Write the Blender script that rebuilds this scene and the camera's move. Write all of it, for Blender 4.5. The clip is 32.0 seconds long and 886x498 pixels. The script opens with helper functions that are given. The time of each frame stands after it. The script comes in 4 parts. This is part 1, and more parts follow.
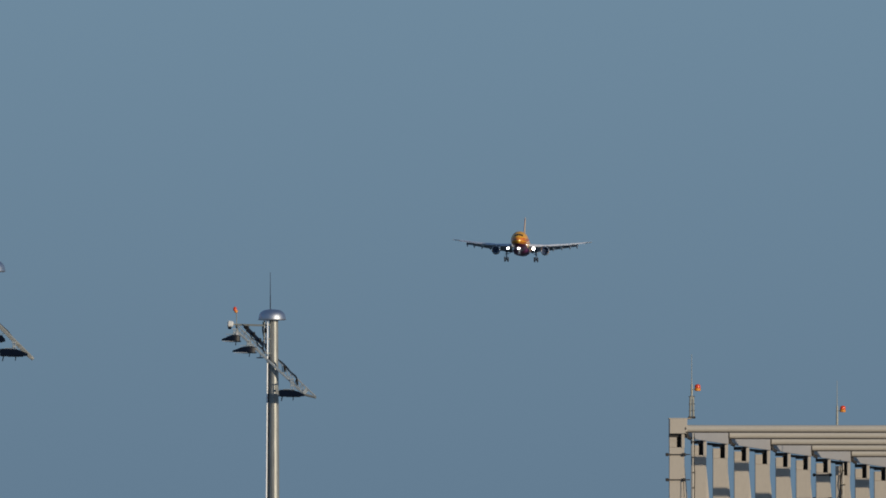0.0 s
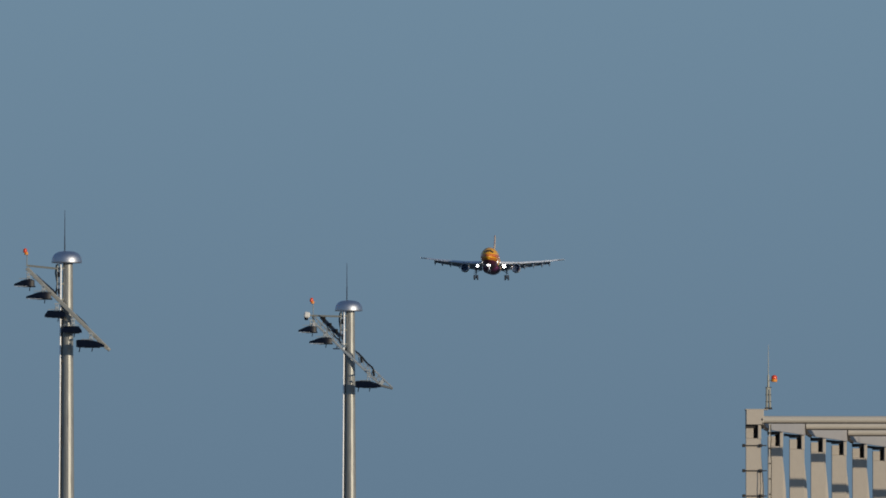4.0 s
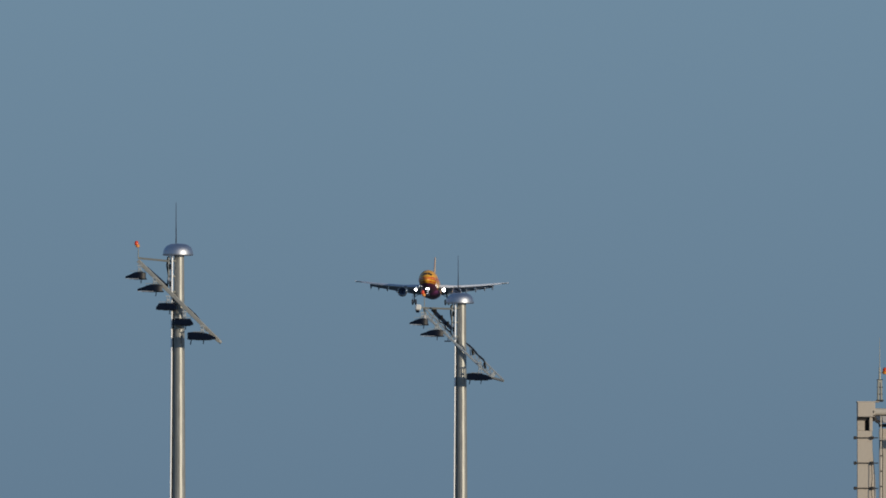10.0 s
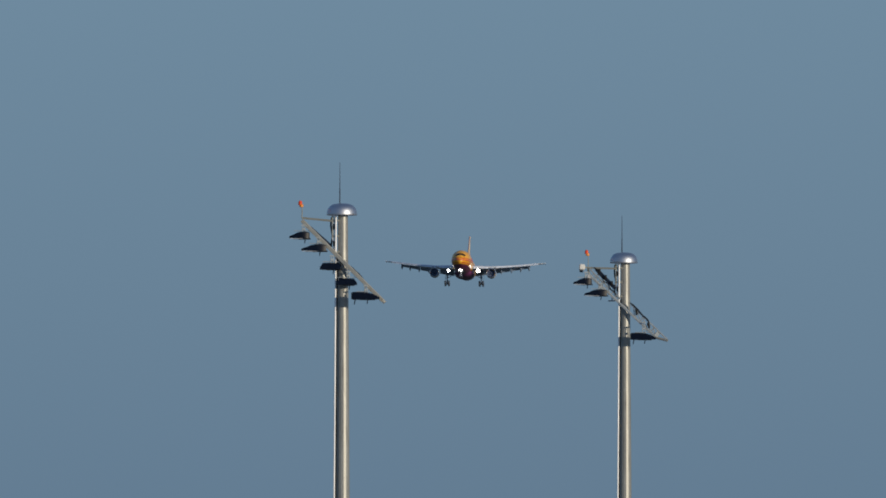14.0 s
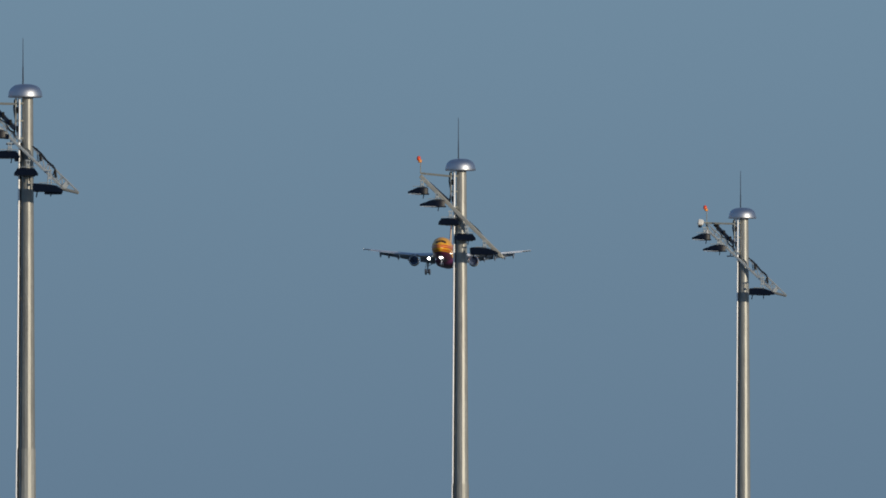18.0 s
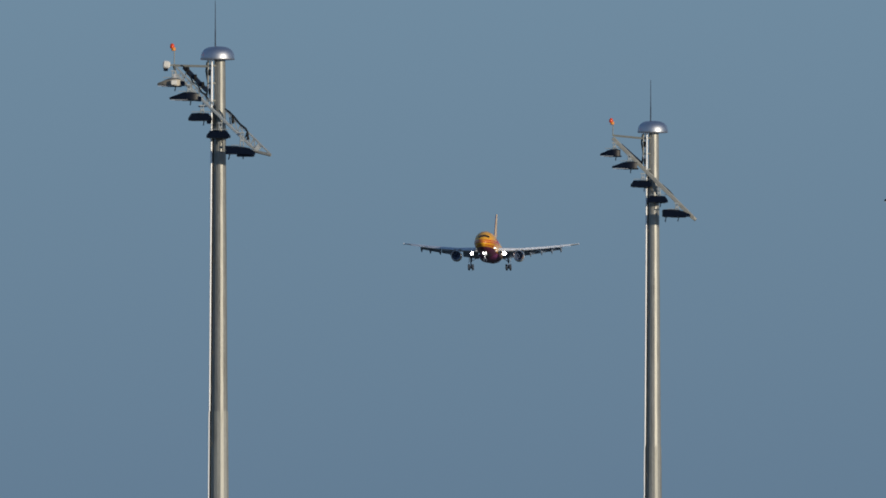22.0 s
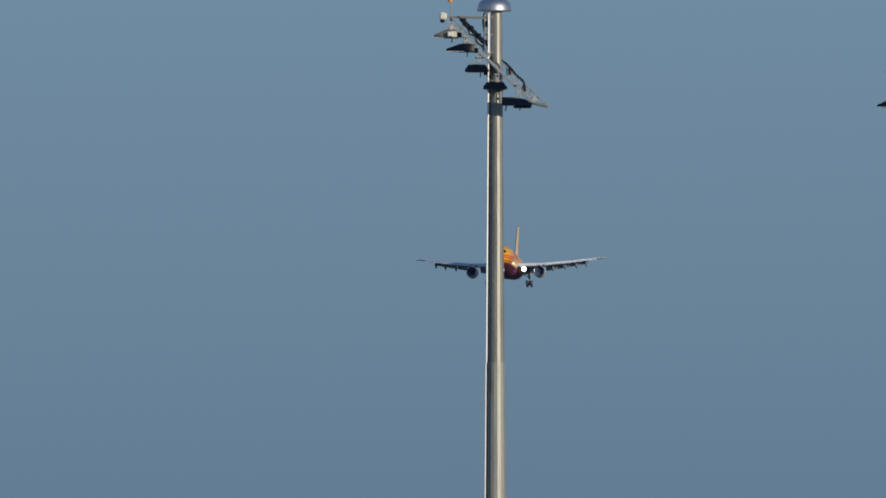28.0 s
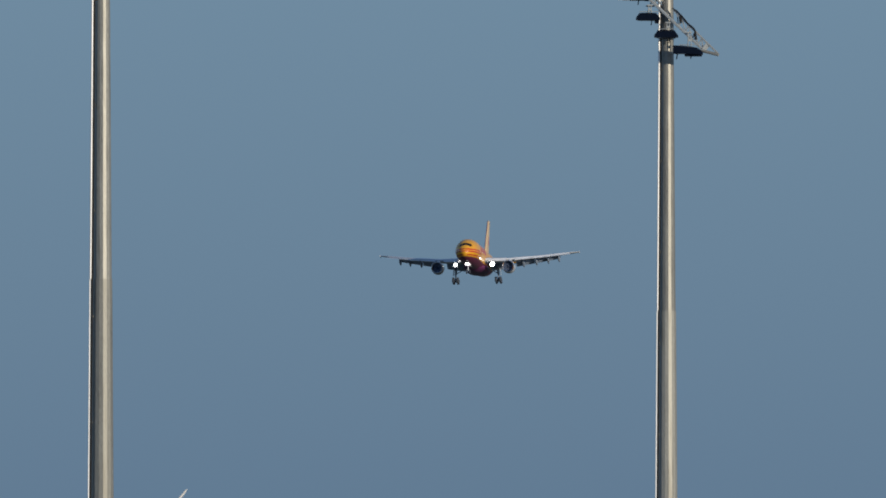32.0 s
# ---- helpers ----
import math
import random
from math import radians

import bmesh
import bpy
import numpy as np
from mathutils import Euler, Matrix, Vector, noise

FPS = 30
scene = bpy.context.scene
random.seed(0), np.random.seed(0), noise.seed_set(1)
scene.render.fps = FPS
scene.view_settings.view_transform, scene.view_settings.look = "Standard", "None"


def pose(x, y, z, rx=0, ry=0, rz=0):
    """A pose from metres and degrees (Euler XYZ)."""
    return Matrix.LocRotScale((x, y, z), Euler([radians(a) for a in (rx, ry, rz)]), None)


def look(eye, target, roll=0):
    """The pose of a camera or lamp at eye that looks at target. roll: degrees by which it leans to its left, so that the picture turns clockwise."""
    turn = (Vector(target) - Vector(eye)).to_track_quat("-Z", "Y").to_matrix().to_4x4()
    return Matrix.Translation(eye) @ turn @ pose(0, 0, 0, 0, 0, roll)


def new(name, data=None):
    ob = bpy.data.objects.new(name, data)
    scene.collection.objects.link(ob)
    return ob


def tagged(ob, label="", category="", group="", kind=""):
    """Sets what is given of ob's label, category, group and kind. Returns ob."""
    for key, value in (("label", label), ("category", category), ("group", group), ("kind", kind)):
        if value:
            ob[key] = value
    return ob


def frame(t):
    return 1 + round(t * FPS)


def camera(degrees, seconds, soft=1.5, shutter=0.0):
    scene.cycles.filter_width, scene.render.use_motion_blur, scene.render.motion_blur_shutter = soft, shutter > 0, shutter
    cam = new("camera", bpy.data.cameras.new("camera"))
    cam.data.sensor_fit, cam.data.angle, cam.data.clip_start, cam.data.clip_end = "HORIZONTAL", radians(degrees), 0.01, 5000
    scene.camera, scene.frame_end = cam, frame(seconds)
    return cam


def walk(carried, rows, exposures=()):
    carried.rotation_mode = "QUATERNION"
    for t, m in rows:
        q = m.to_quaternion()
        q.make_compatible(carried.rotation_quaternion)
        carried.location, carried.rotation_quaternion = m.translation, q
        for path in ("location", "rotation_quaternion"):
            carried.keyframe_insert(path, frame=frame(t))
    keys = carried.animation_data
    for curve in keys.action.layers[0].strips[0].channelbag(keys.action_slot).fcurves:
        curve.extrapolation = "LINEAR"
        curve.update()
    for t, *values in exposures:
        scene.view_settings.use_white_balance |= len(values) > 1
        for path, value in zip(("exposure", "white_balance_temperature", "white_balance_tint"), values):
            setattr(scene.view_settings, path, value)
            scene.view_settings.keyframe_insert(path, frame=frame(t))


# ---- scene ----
from math import cos, pi, sin, tan

# ---- camera: one fixed long lens on a spotters' mound, panning after the airliner ----
EYE_Z = 8.0
# seconds, degrees of tilt above the horizon, degrees of pan to the left
PATH = [
    (0, 2.2475, -1.7522),
    (0.5, 2.2471, -1.7066),
    (1, 2.2444, -1.6665),
    (1.5, 2.2441, -1.6390),
    (2, 2.2434, -1.6259),
    (2.5, 2.2410, -1.6120),
    (3, 2.2324, -1.5693),
    (3.5, 2.2223, -1.5089),
    (5.5, 2.1955, -1.3115),
    (6, 2.1951, -1.2489),
    (6.5, 2.1956, -1.2007),
    (7, 2.2005, -1.1736),
    (7.5, 2.2008, -1.1699),
    (8, 2.2003, -1.1850),
    (8.5, 2.1998, -1.1810),
    (9, 2.1976, -1.1621),
    (9.5, 2.1915, -1.1100),
    (10, 2.1833, -1.0265),
    (10.5, 2.1725, -0.9091),
    (11, 2.1607, -0.7589),
    (11.5, 2.1437, -0.6255),
    (12, 2.1239, -0.5278),
    (12.5, 2.1021, -0.4661),
    (13, 2.0797, -0.4412),
    (13.5, 2.0540, -0.4293),
    (14, 2.0279, -0.3937),
    (14.5, 2.0049, -0.3170),
    (15, 1.9838, -0.2299),
    (15.5, 1.9633, -0.1664),
    (17.5, 1.8796, -0.0220),
    (18, 1.8554, 0.0643),
    (18.5, 1.8331, 0.1683),
    (19, 1.8124, 0.2687),
    (19.5, 1.7874, 0.3302),
    (20, 1.7668, 0.3803),
    (20.5, 1.7499, 0.4636),
    (21, 1.7346, 0.5841),
    (21.5, 1.7212, 0.7116),
    (22, 1.7094, 0.8073),
    (22.5, 1.6998, 0.8657),
    (23, 1.6864, 0.8955),
    (23.5, 1.6730, 0.9483),
    (24, 1.6600, 1.0315),
    (24.5, 1.6463, 1.1391),
    (25, 1.6283, 1.2540),
    (25.5, 1.6070, 1.3773),
    (26, 1.5891, 1.5410),
    (26.5, 1.5727, 1.6936),
    (28.5, 1.5026, 1.8867),
    (29, 1.4825, 1.9035),
    (29.5, 1.4625, 1.9636),
    (30, 1.4391, 2.0569),
    (30.5, 1.4123, 2.1704),
    (31, 1.3822, 2.2939),
    (31.5, 1.3488, 2.4172),
    (32, 1.3222, 2.5372),
]
cam = camera(3.42, 32.0, soft=1.75)
walk(cam, [(t, pose(0, 0, EYE_Z, 90 + tilt, 0, pan)) for t, tilt, pan in PATH],
     exposures=((0, -0.11), (11, -0.08), (32, 0.05)))

# ---- light: low evening sun behind the camera and to its side ----
SUN_AZ, SUN_EL = 40.0, 10.3          # degrees from straight behind the camera towards +x, degrees up
world = bpy.data.worlds.new("evening_sky")
scene.world = world
world.use_nodes = True
wn, wl = world.node_tree.nodes, world.node_tree.links
sky = wn.new("ShaderNodeTexSky")
sky.sky_type, sky.sun_disc = "NISHITA", False
sky.sun_elevation, sky.sun_rotation = radians(SUN_EL), radians(180 - SUN_AZ)
sky.altitude, sky.air_density, sky.dust_density, sky.ozone_density = 0, 1.0, 0.6, 4.0
tint = wn.new("ShaderNodeMix")
tint.data_type, tint.blend_type = "RGBA", "MULTIPLY"
tint.inputs["Factor"].default_value = 1.0
tint.inputs["B"].default_value = (0.62, 0.86, 1.25, 1)
wl.new(sky.outputs["Color"], tint.inputs["A"])
even = wn.new("ShaderNodeMix")
even.data_type = "RGBA"
even.inputs["Factor"].default_value = 0.90
# clear evening blue: duskier at the horizon opposite the sun, deep towards the zenith
where = wn.new("ShaderNodeTexCoord")
height = wn.new("ShaderNodeSeparateXYZ")
wl.new(where.outputs["Generated"], height.inputs["Vector"])
blue = wn.new("ShaderNodeValToRGB")
stops = blue.color_ramp.elements
stops[0].position, stops[0].color = 0.0, (1.08, 1.80, 2.78, 1)
stops[1].position, stops[1].color = 1.0, (0.55, 1.05, 2.00, 1)
for pos, col in ((0.034, (1.44, 2.27, 3.20)), (0.062, (1.73, 2.68, 3.58)), (0.35, (0.90, 1.60, 2.70))):
    stops.new(pos).color = (*col, 1)
wl.new(height.outputs["Z"], blue.inputs["Fac"])
wl.new(blue.outputs["Color"], even.inputs["B"])
wl.new(tint.outputs["Result"], even.inputs["A"])
wl.new(even.outputs["Result"], wn["Background"].inputs["Color"])
wn["Background"].inputs["Strength"].default_value = 0.100

sun_dir = Vector((sin(radians(SUN_AZ)) * cos(radians(SUN_EL)), -cos(radians(SUN_AZ)) * cos(radians(SUN_EL)), sin(radians(SUN_EL))))
sun = new("sun", bpy.data.lights.new("sun", "SUN"))
sun.data.energy, sun.data.angle, sun.data.color = 2.6, radians(0.53), (1.0, 0.87, 0.67)
sun.matrix_world = look(sun_dir * 100, (0, 0, 0))


# ---- materials ----
def material(name, color, rough=0.6, metal=0.0, vary=0.12, scale=3.0, fine=40.0, bump=0.0, stretch=(1, 1, 1), stain=None, coat=0.0):
    """Painted or bare surface with variation at two scales; stain: (colour, amount)."""
    m = bpy.data.materials.new(name)
    m.use_nodes = True
    n, l = m.node_tree.nodes, m.node_tree.links
    b = n["Principled BSDF"]
    co = n.new("ShaderNodeTexCoord")
    mp = n.new("ShaderNodeMapping")
    mp.inputs["Scale"].default_value = stretch
    l.new(co.outputs["Object"], mp.inputs["Vector"])
    big, small = n.new("ShaderNodeTexNoise"), n.new("ShaderNodeTexNoise")
    for tex, s in ((big, scale), (small, fine)):
        tex.inputs["Scale"].default_value = s
        tex.inputs["Detail"].default_value = 5
        l.new(mp.outputs["Vector"], tex.inputs["Vector"])
    info = n.new("ShaderNodeObjectInfo")
    add = n.new("ShaderNodeMath"); add.operation = "ADD"
    l.new(big.outputs["Fac"], add.inputs[0]); l.new(small.outputs["Fac"], add.inputs[1])
    add2 = n.new("ShaderNodeMath"); add2.operation = "MULTIPLY_ADD"
    l.new(info.outputs["Random"], add2.inputs[0]); add2.inputs[1].default_value = 0.3
    l.new(add.outputs[0], add2.inputs[2])
    rng = n.new("ShaderNodeMapRange")
    rng.inputs["From Min"].default_value, rng.inputs["From Max"].default_value = 0.7, 1.6
    rng.inputs["To Min"].default_value, rng.inputs["To Max"].default_value = 1 - vary, 1 + vary
    l.new(add2.outputs[0], rng.inputs["Value"])
    mul = n.new("ShaderNodeMix"); mul.data_type, mul.blend_type = "RGBA", "MULTIPLY"
    mul.inputs["Factor"].default_value = 1.0
    mul.inputs["A"].default_value = (*color, 1)
    l.new(rng.outputs["Result"], mul.inputs["B"])
    out = mul.outputs["Result"]
    if stain:
        ramp = n.new("ShaderNodeMapRange")
        ramp.inputs["From Min"].default_value, ramp.inputs["From Max"].default_value = 0.52, 0.75
        ramp.inputs["To Max"].default_value = stain[1]
        l.new(big.outputs["Fac"], ramp.inputs["Value"])
        mx = n.new("ShaderNodeMix"); mx.data_type = "RGBA"
        l.new(ramp.outputs["Result"], mx.inputs["Factor"])
        l.new(out, mx.inputs["A"])
        mx.inputs["B"].default_value = (*stain[0], 1)
        out = mx.outputs["Result"]
    l.new(out, b.inputs["Base Color"])
    rr = n.new("ShaderNodeMapRange")
    rr.inputs["To Min"].default_value, rr.inputs["To Max"].default_value = max(rough - 0.1, 0.03), min(rough + 0.1, 1)
    l.new(small.outputs["Fac"], rr.inputs["Value"])
    l.new(rr.outputs["Result"], b.inputs["Roughness"])
    b.inputs["Metallic"].default_value = metal
    b.inputs["Coat Weight"].default_value = coat
    if bump:
        bp = n.new("ShaderNodeBump")
        bp.inputs["Strength"].default_value, bp.inputs["Distance"].default_value = bump, 0.01
        l.new(small.outputs["Fac"], bp.inputs["Height"])
        l.new(bp.outputs["Normal"], b.inputs["Normal"])
    return m


def glow(name, color, strength):
    m = bpy.data.materials.new(name)
    m.use_nodes = True
    b = m.node_tree.nodes["Principled BSDF"]
    b.inputs["Base Color"].default_value = (*color, 1)
    b.inputs["Emission Color"].default_value = (*color, 1)
    b.inputs["Emission Strength"].default_value = strength
    return m


STEEL = material("galvanised_steel", (0.34, 0.342, 0.322), 0.49, 0.48, 0.50, 0.8, 10, 0.12, (9, 9, 0.8), ((0.18, 0.178, 0.165), 0.9))
STEEL_LOW = material("weathered_galvanised_steel", (0.36, 0.362, 0.338), 0.54, 0.40, 0.42, 0.8, 10, 0.12, (9, 9, 0.8), ((0.22, 0.215, 0.19), 0.9))
SPUN = material("spun_aluminium", (0.58, 0.61, 0.68), 0.47, 1.0, 0.05, 4, 60)
RAILING = material("aluminium_post", (0.86, 0.83, 0.82), 0.5, 0.0, 0.08, 2, 30)
RAIL = material("bright_aluminium_rail", (0.90, 0.92, 0.95), 0.36, 0.30, 0.08, 2, 30)
ARM = material("pale_galvanised_arm", (0.50, 0.49, 0.44), 0.5, 0.3, 0.15, 3, 40, 0.1)
FRAME = material("grey_galvanised_frame", (0.36, 0.36, 0.32), 0.55, 0.3, 0.15, 3, 40, 0.1)
LATTICE = material("pale_blue_grey_galvanised_lattice", (0.40, 0.44, 0.47), 0.6, 0.2, 0.2, 3, 40, 0.1)
DARK = material("navy_black_enamel", (0.0025, 0.0055, 0.017), 0.24, 0.0, 0.25, 5, 50)
BRACE = material("dark_blue_grey_paint", (0.022, 0.034, 0.062), 0.5, 0.0, 0.2, 5, 50)
# paler copy of the lamp black, with sunlight painted into the hood
HOOD = material("sunlit_grey_lamp_hood", (0.20, 0.19, 0.17), 0.45, 0.4, 0.15, 5, 50)
WHITE = material("white_plastic", (0.80, 0.79, 0.76), 0.45, 0.0, 0.06, 5, 50)
LENS = material("lamp_glass", (0.05, 0.055, 0.06), 0.08, 0.0, 0.1, 5, 50)
RED = material("red_beacon_glass", (0.85, 0.08, 0.02), 0.25, 0.0, 0.1, 8, 60)
ORANGE = material("orange_beacon_base", (0.85, 0.30, 0.03), 0.45, 0.0, 0.1, 8, 60)
STRIP = material("bright_edge_aluminium", (0.62, 0.64, 0.70), 0.4, 0.3, 0.08, 4, 40)
# cable black, used too for the shaded gap beside the rail
CABLE = material("black_cable_and_shade", (0.010, 0.010, 0.012), 0.85, 0.0, 0.2, 9, 60)
CREAM = material("cream_concrete_panel", (0.52, 0.46, 0.39), 0.75, 0.0, 0.07, 0.5, 9, 0.15, (1, 1, 0.5), ((0.47, 0.42, 0.37), 0.35))
TUBE = material("cream_painted_tube", (0.55, 0.50, 0.43), 0.45, 0.0, 0.06, 0.5, 12)
HEADER = material("pale_warm_grey_fascia", (0.475, 0.455, 0.45), 0.6, 0.0, 0.06, 0.5, 8)
# dark steel; also fills notches and gaps as painted shade
VOID = material("dark_steel_and_shade", (0.045, 0.04, 0.038), 0.7, 0.2, 0.2, 3, 20)
CONCRETE = material("concrete", (0.38, 0.37, 0.34), 0.85, 0.0, 0.15, 0.8, 20, 0.3)
GRASS = material("dry_grass", (0.072, 0.080, 0.060), 0.95, 0.0, 0.35, 0.02, 1.5, 0.3, stain=((0.11, 0.105, 0.085), 0.6))
BLADE = material("white_rotor_paint", (0.80, 0.80, 0.80), 0.4, 0.0, 0.05, 0.3, 3)
WING = material("pale_grey_aircraft_paint", (0.70, 0.75, 0.84), 0.32, 0.1, 0.06, 0.3, 4, coat=0.2)
# flap grey lightened and blued: distance haze painted into the colour
FLAP = material("hazed_grey_flap_paint", (0.34, 0.43, 0.60), 0.45, 0.1, 0.1, 0.4, 4)
METAL = material("bare_inlet_metal", (0.72, 0.72, 0.74), 0.28, 1.0, 0.05, 1, 9)
# rubber and gear greys lifted towards blue in place of airlight
TYRE = material("hazed_black_rubber", (0.055, 0.072, 0.11), 0.8, 0.0, 0.2, 2, 20)
GEAR = material("hazed_grey_gear_leg", (0.20, 0.25, 0.37), 0.45, 0.3, 0.1, 2, 20)
COCKPIT = material("cockpit_glass", (0.012, 0.014, 0.018), 0.12, 0.0, 0.1, 2, 20)
MARK = material("red_livery_paint", (0.62, 0.018, 0.03), 0.35, 0.0, 0.06, 0.4, 5, coat=0.3)
# fin yellow paled: sunlight on its flank is put into the colour
PALE_YELLOW = material("sunlit_yellow_paint", (0.82, 0.60, 0.36), 0.4, 0.0, 0.08, 0.4, 5)
# belly red lifted and blued to stand in for haze
BELLY = material("hazed_dark_red_paint", (0.16, 0.045, 0.15), 0.4, 0.0, 0.08, 0.4, 5)
YELLOW = material("yellow_livery_paint", (0.84, 0.42, 0.03), 0.35, 0.0, 0.06, 0.4, 5, coat=0.3)
# fan paled to blue, the haze before it put into its colour
FAN = material("hazed_grey_fan", (0.085, 0.125, 0.235), 0.4, 0.2, 0.15, 2, 20)
LANDING = glow("landing_light_glow", (1.0, 0.97, 0.92), 12)
for dull in (DARK, BRACE):
    dull.node_tree.nodes["Principled BSDF"].inputs["Specular IOR Level"].default_value = 0.2


# ---- mesh helpers ----
def part(name, bm, mat, parent=None, label="", smooth=True, at=None):
    """Links a bmesh as one mesh object under a thing or under a part."""
    me = bpy.data.meshes.new(name)
    bmesh.ops.recalc_face_normals(bm, faces=bm.faces[:])
    bm.to_mesh(me)
    bm.free()
    me.materials.append(mat)
    if smooth:
        me.shade_smooth()
        me.set_sharp_from_angle(angle=radians(35))
    ob = new(name, me)
    if parent:
        ob.parent = parent
    if at:
        ob.matrix_basis = at
    if label:
        tagged(ob, label)
    return ob


def thing(name, label, category, group="", at=None, kind=""):
    ob = tagged(new(name), label, category, group, kind)
    if at:
        ob.matrix_basis = at
    return ob


def box(bm, c, s, rot=None, bev=0.0):
    """A box of sizes s round c, turned by rot, with chamfered edges."""
    m = Matrix.Translation(c) @ (rot.to_4x4() if rot else Matrix()) @ Matrix.Diagonal((*s, 1))
    made = bmesh.ops.create_cube(bm, size=1, matrix=m)["verts"]
    if bev:
        edges = {e for v in made for e in v.link_edges}
        bmesh.ops.bevel(bm, geom=list(edges), offset=bev, segments=1, affect="EDGES")
    return bm


def tube(bm, p, q, r0, r1=None, n=10):
    p, q = Vector(p), Vector(q)
    r1 = r0 if r1 is None else r1
    turn = (q - p).to_track_quat("Z", "Y").to_matrix().to_4x4()
    bmesh.ops.create_cone(bm, cap_ends=True, segments=n, radius1=r0, radius2=max(r1, 1e-4), depth=(q - p).length,
                          matrix=Matrix.Translation((p + q) / 2) @ turn)
    return bm


def beam(bm, p, q, w, h, bev=0.004):
    """A rectangular bar from p to q, w wide across and h high."""
    p, q = Vector(p), Vector(q)
    turn = (q - p).to_track_quat("Y", "Z").to_matrix()
    return box(bm, (p + q) / 2, (w, (q - p).length, h), turn, bev)


def rings(bm, sections, close=True):
    """Skins a list of rings of points."""
    loops = [[bm.verts.new(p) for p in ring] for ring in sections]
    n = len(loops[0])
    for a, b in zip(loops, loops[1:]):
        for i in range(n):
            j = (i + 1) % n
            bm.faces.new((a[i], a[j], b[j], b[i]))
    if close:
        bm.faces.new(loops[0])
        bm.faces.new(loops[-1])
    return bm


def lathe(bm, profile, n=32, m=None, close=True):
    """Turns a profile of (radius, height) about z."""
    secs = [[Vector((r * cos(2 * pi * i / n), r * sin(2 * pi * i / n), z)) for i in range(n)] for r, z in profile]
    if m:
        secs = [[m @ p for p in s] for s in secs]
    return rings(bm, secs, close)


# ---- ground ----
bm = bmesh.new()
bmesh.ops.create_circle(bm, cap_ends=True, segments=96, radius=6000)
tagged(part("ground", bm, GRASS, smooth=False), "dry grassy airfield ground reaching to the horizon", "ground", kind="structure")
bm = bmesh.new()
box(bm, (60, 470, 0.02), (260, 520, 0.08))
tagged(part("apron_pavement", bm, CONCRETE, smooth=False), "pale concrete apron pavement under the light masts", "pavement", kind="structure")


# ---- apron light masts ----
BRIM = 24.56           # height of the dome's brim over the mast's foot


def floodlight(mast, x, y, z, turn, size=0.72, shape="even", yoke=0.16, box_lamp=False, reach=0.0):
    """A flat wide floodlight hanging from the arm; some run out to a thin lip or tail."""
    m = pose(x, y, z, 0, 0, turn)
    w, d, h = size, 0.46, 0.20
    if shape == "lip":
        prof = [(-0.62, -0.10, -0.085), (-0.46, -0.09, -0.02), (-0.28, -0.09, 0.045), (-0.08, -0.10, 0.085), (0.16, -0.115, 0.095), (0.38, -0.115, 0.06)]
    elif shape == "deep":
        prof = [(-0.53, -0.11, 0.075), (-0.50, -0.12, 0.092), (-0.2, -0.125, 0.088), (0.10, -0.135, 0.068), (0.34, -0.145, 0.035), (0.46, -0.15, -0.05), (0.54, -0.15, -0.115)]
    elif shape == "tail":
        prof = [(-0.52, -0.115, 0.07), (-0.47, -0.115, 0.092), (-0.2, -0.12, 0.10), (0.12, -0.12, 0.088), (0.36, -0.12, 0.035), (0.50, -0.115, -0.035), (0.60, -0.115, -0.09)]
    else:
        prof = [(-0.56, -0.115, -0.09), (-0.50, -0.115, -0.02), (-0.41, -0.112, 0.070), (0.0, -0.115, 0.082), (0.40, -0.115, 0.070), (0.50, -0.115, -0.02), (0.56, -0.115, -0.09)]
    bm = bmesh.new()
    secs = []
    for px, lo, hi in prof:
        hw = d / 2 * (0.72 if px in (prof[0][0], prof[-1][0]) else 1)
        x0 = px * w
        secs.append([Vector((x0, -hw, lo)), Vector((x0, hw, lo)), Vector((x0, hw, hi * 0.6)), Vector((x0, hw * 0.7, hi)), Vector((x0, -hw * 0.7, hi)), Vector((x0, -hw, hi * 0.6))])
    rings(bm, secs)
    lamp = part("floodlight", bm, HOOD if box_lamp else DARK, mast, "black wide floodlight housing facing down" if not box_lamp else "floodlight hood painted grey as if sunlit", at=m)
    bm = bmesh.new()
    box(bm, (-0.02 * w, 0, -0.118), (w * 0.86, d * 0.8, 0.02), None, 0.004)
    part("lamp_glass", bm, LENS, lamp, "dark lamp glass")
    bm = bmesh.new()
    for s in (-1, 1):
        tube(bm, (0.05 + s * 0.045, -0.02, 0.07), (0.05 + s * 0.03, -0.02, 0.08 + yoke), 0.013, n=6)
    tube(bm, (0.02 - 0.25, 0, 0.112), (0.02 + 0.25, 0, 0.112), 0.009, n=6)
    box(bm, (0.05, -0.02, 0.08 + yoke), (0.14, 0.05, 0.03))
    box(bm, (0.05, -0.02, 0.075 + yoke * 0.45), (0.10, 0.04, 0.06), None, 0.008)
    if reach:
        box(bm, (0.05, reach / 2, 0.08 + yoke), (0.06, reach, 0.035), None, 0.004)
    part("yoke", bm, LATTICE, lamp, "pale galvanised yoke", smooth=False)
    bm = bmesh.new()
    if shape == "deep":
        box(bm, (0.20 * w, 0.02, -0.165), (0.62 * w, 0.30, 0.055), None, 0.015)
    elif shape == "boxed":
        box(bm, (0.42 * w, 0.02, -0.155), (0.22 * w, 0.26, 0.09), None, 0.012)
    else:
        box(bm, (0.12 * w, 0.02, -0.120), (0.62 * w, 0.26, 0.04), None, 0.012)
    part("ballast_box", bm, DARK, lamp)
    # thin bright edge strip along the lower front lip
    if shape == "lip":
        bm = bmesh.new()
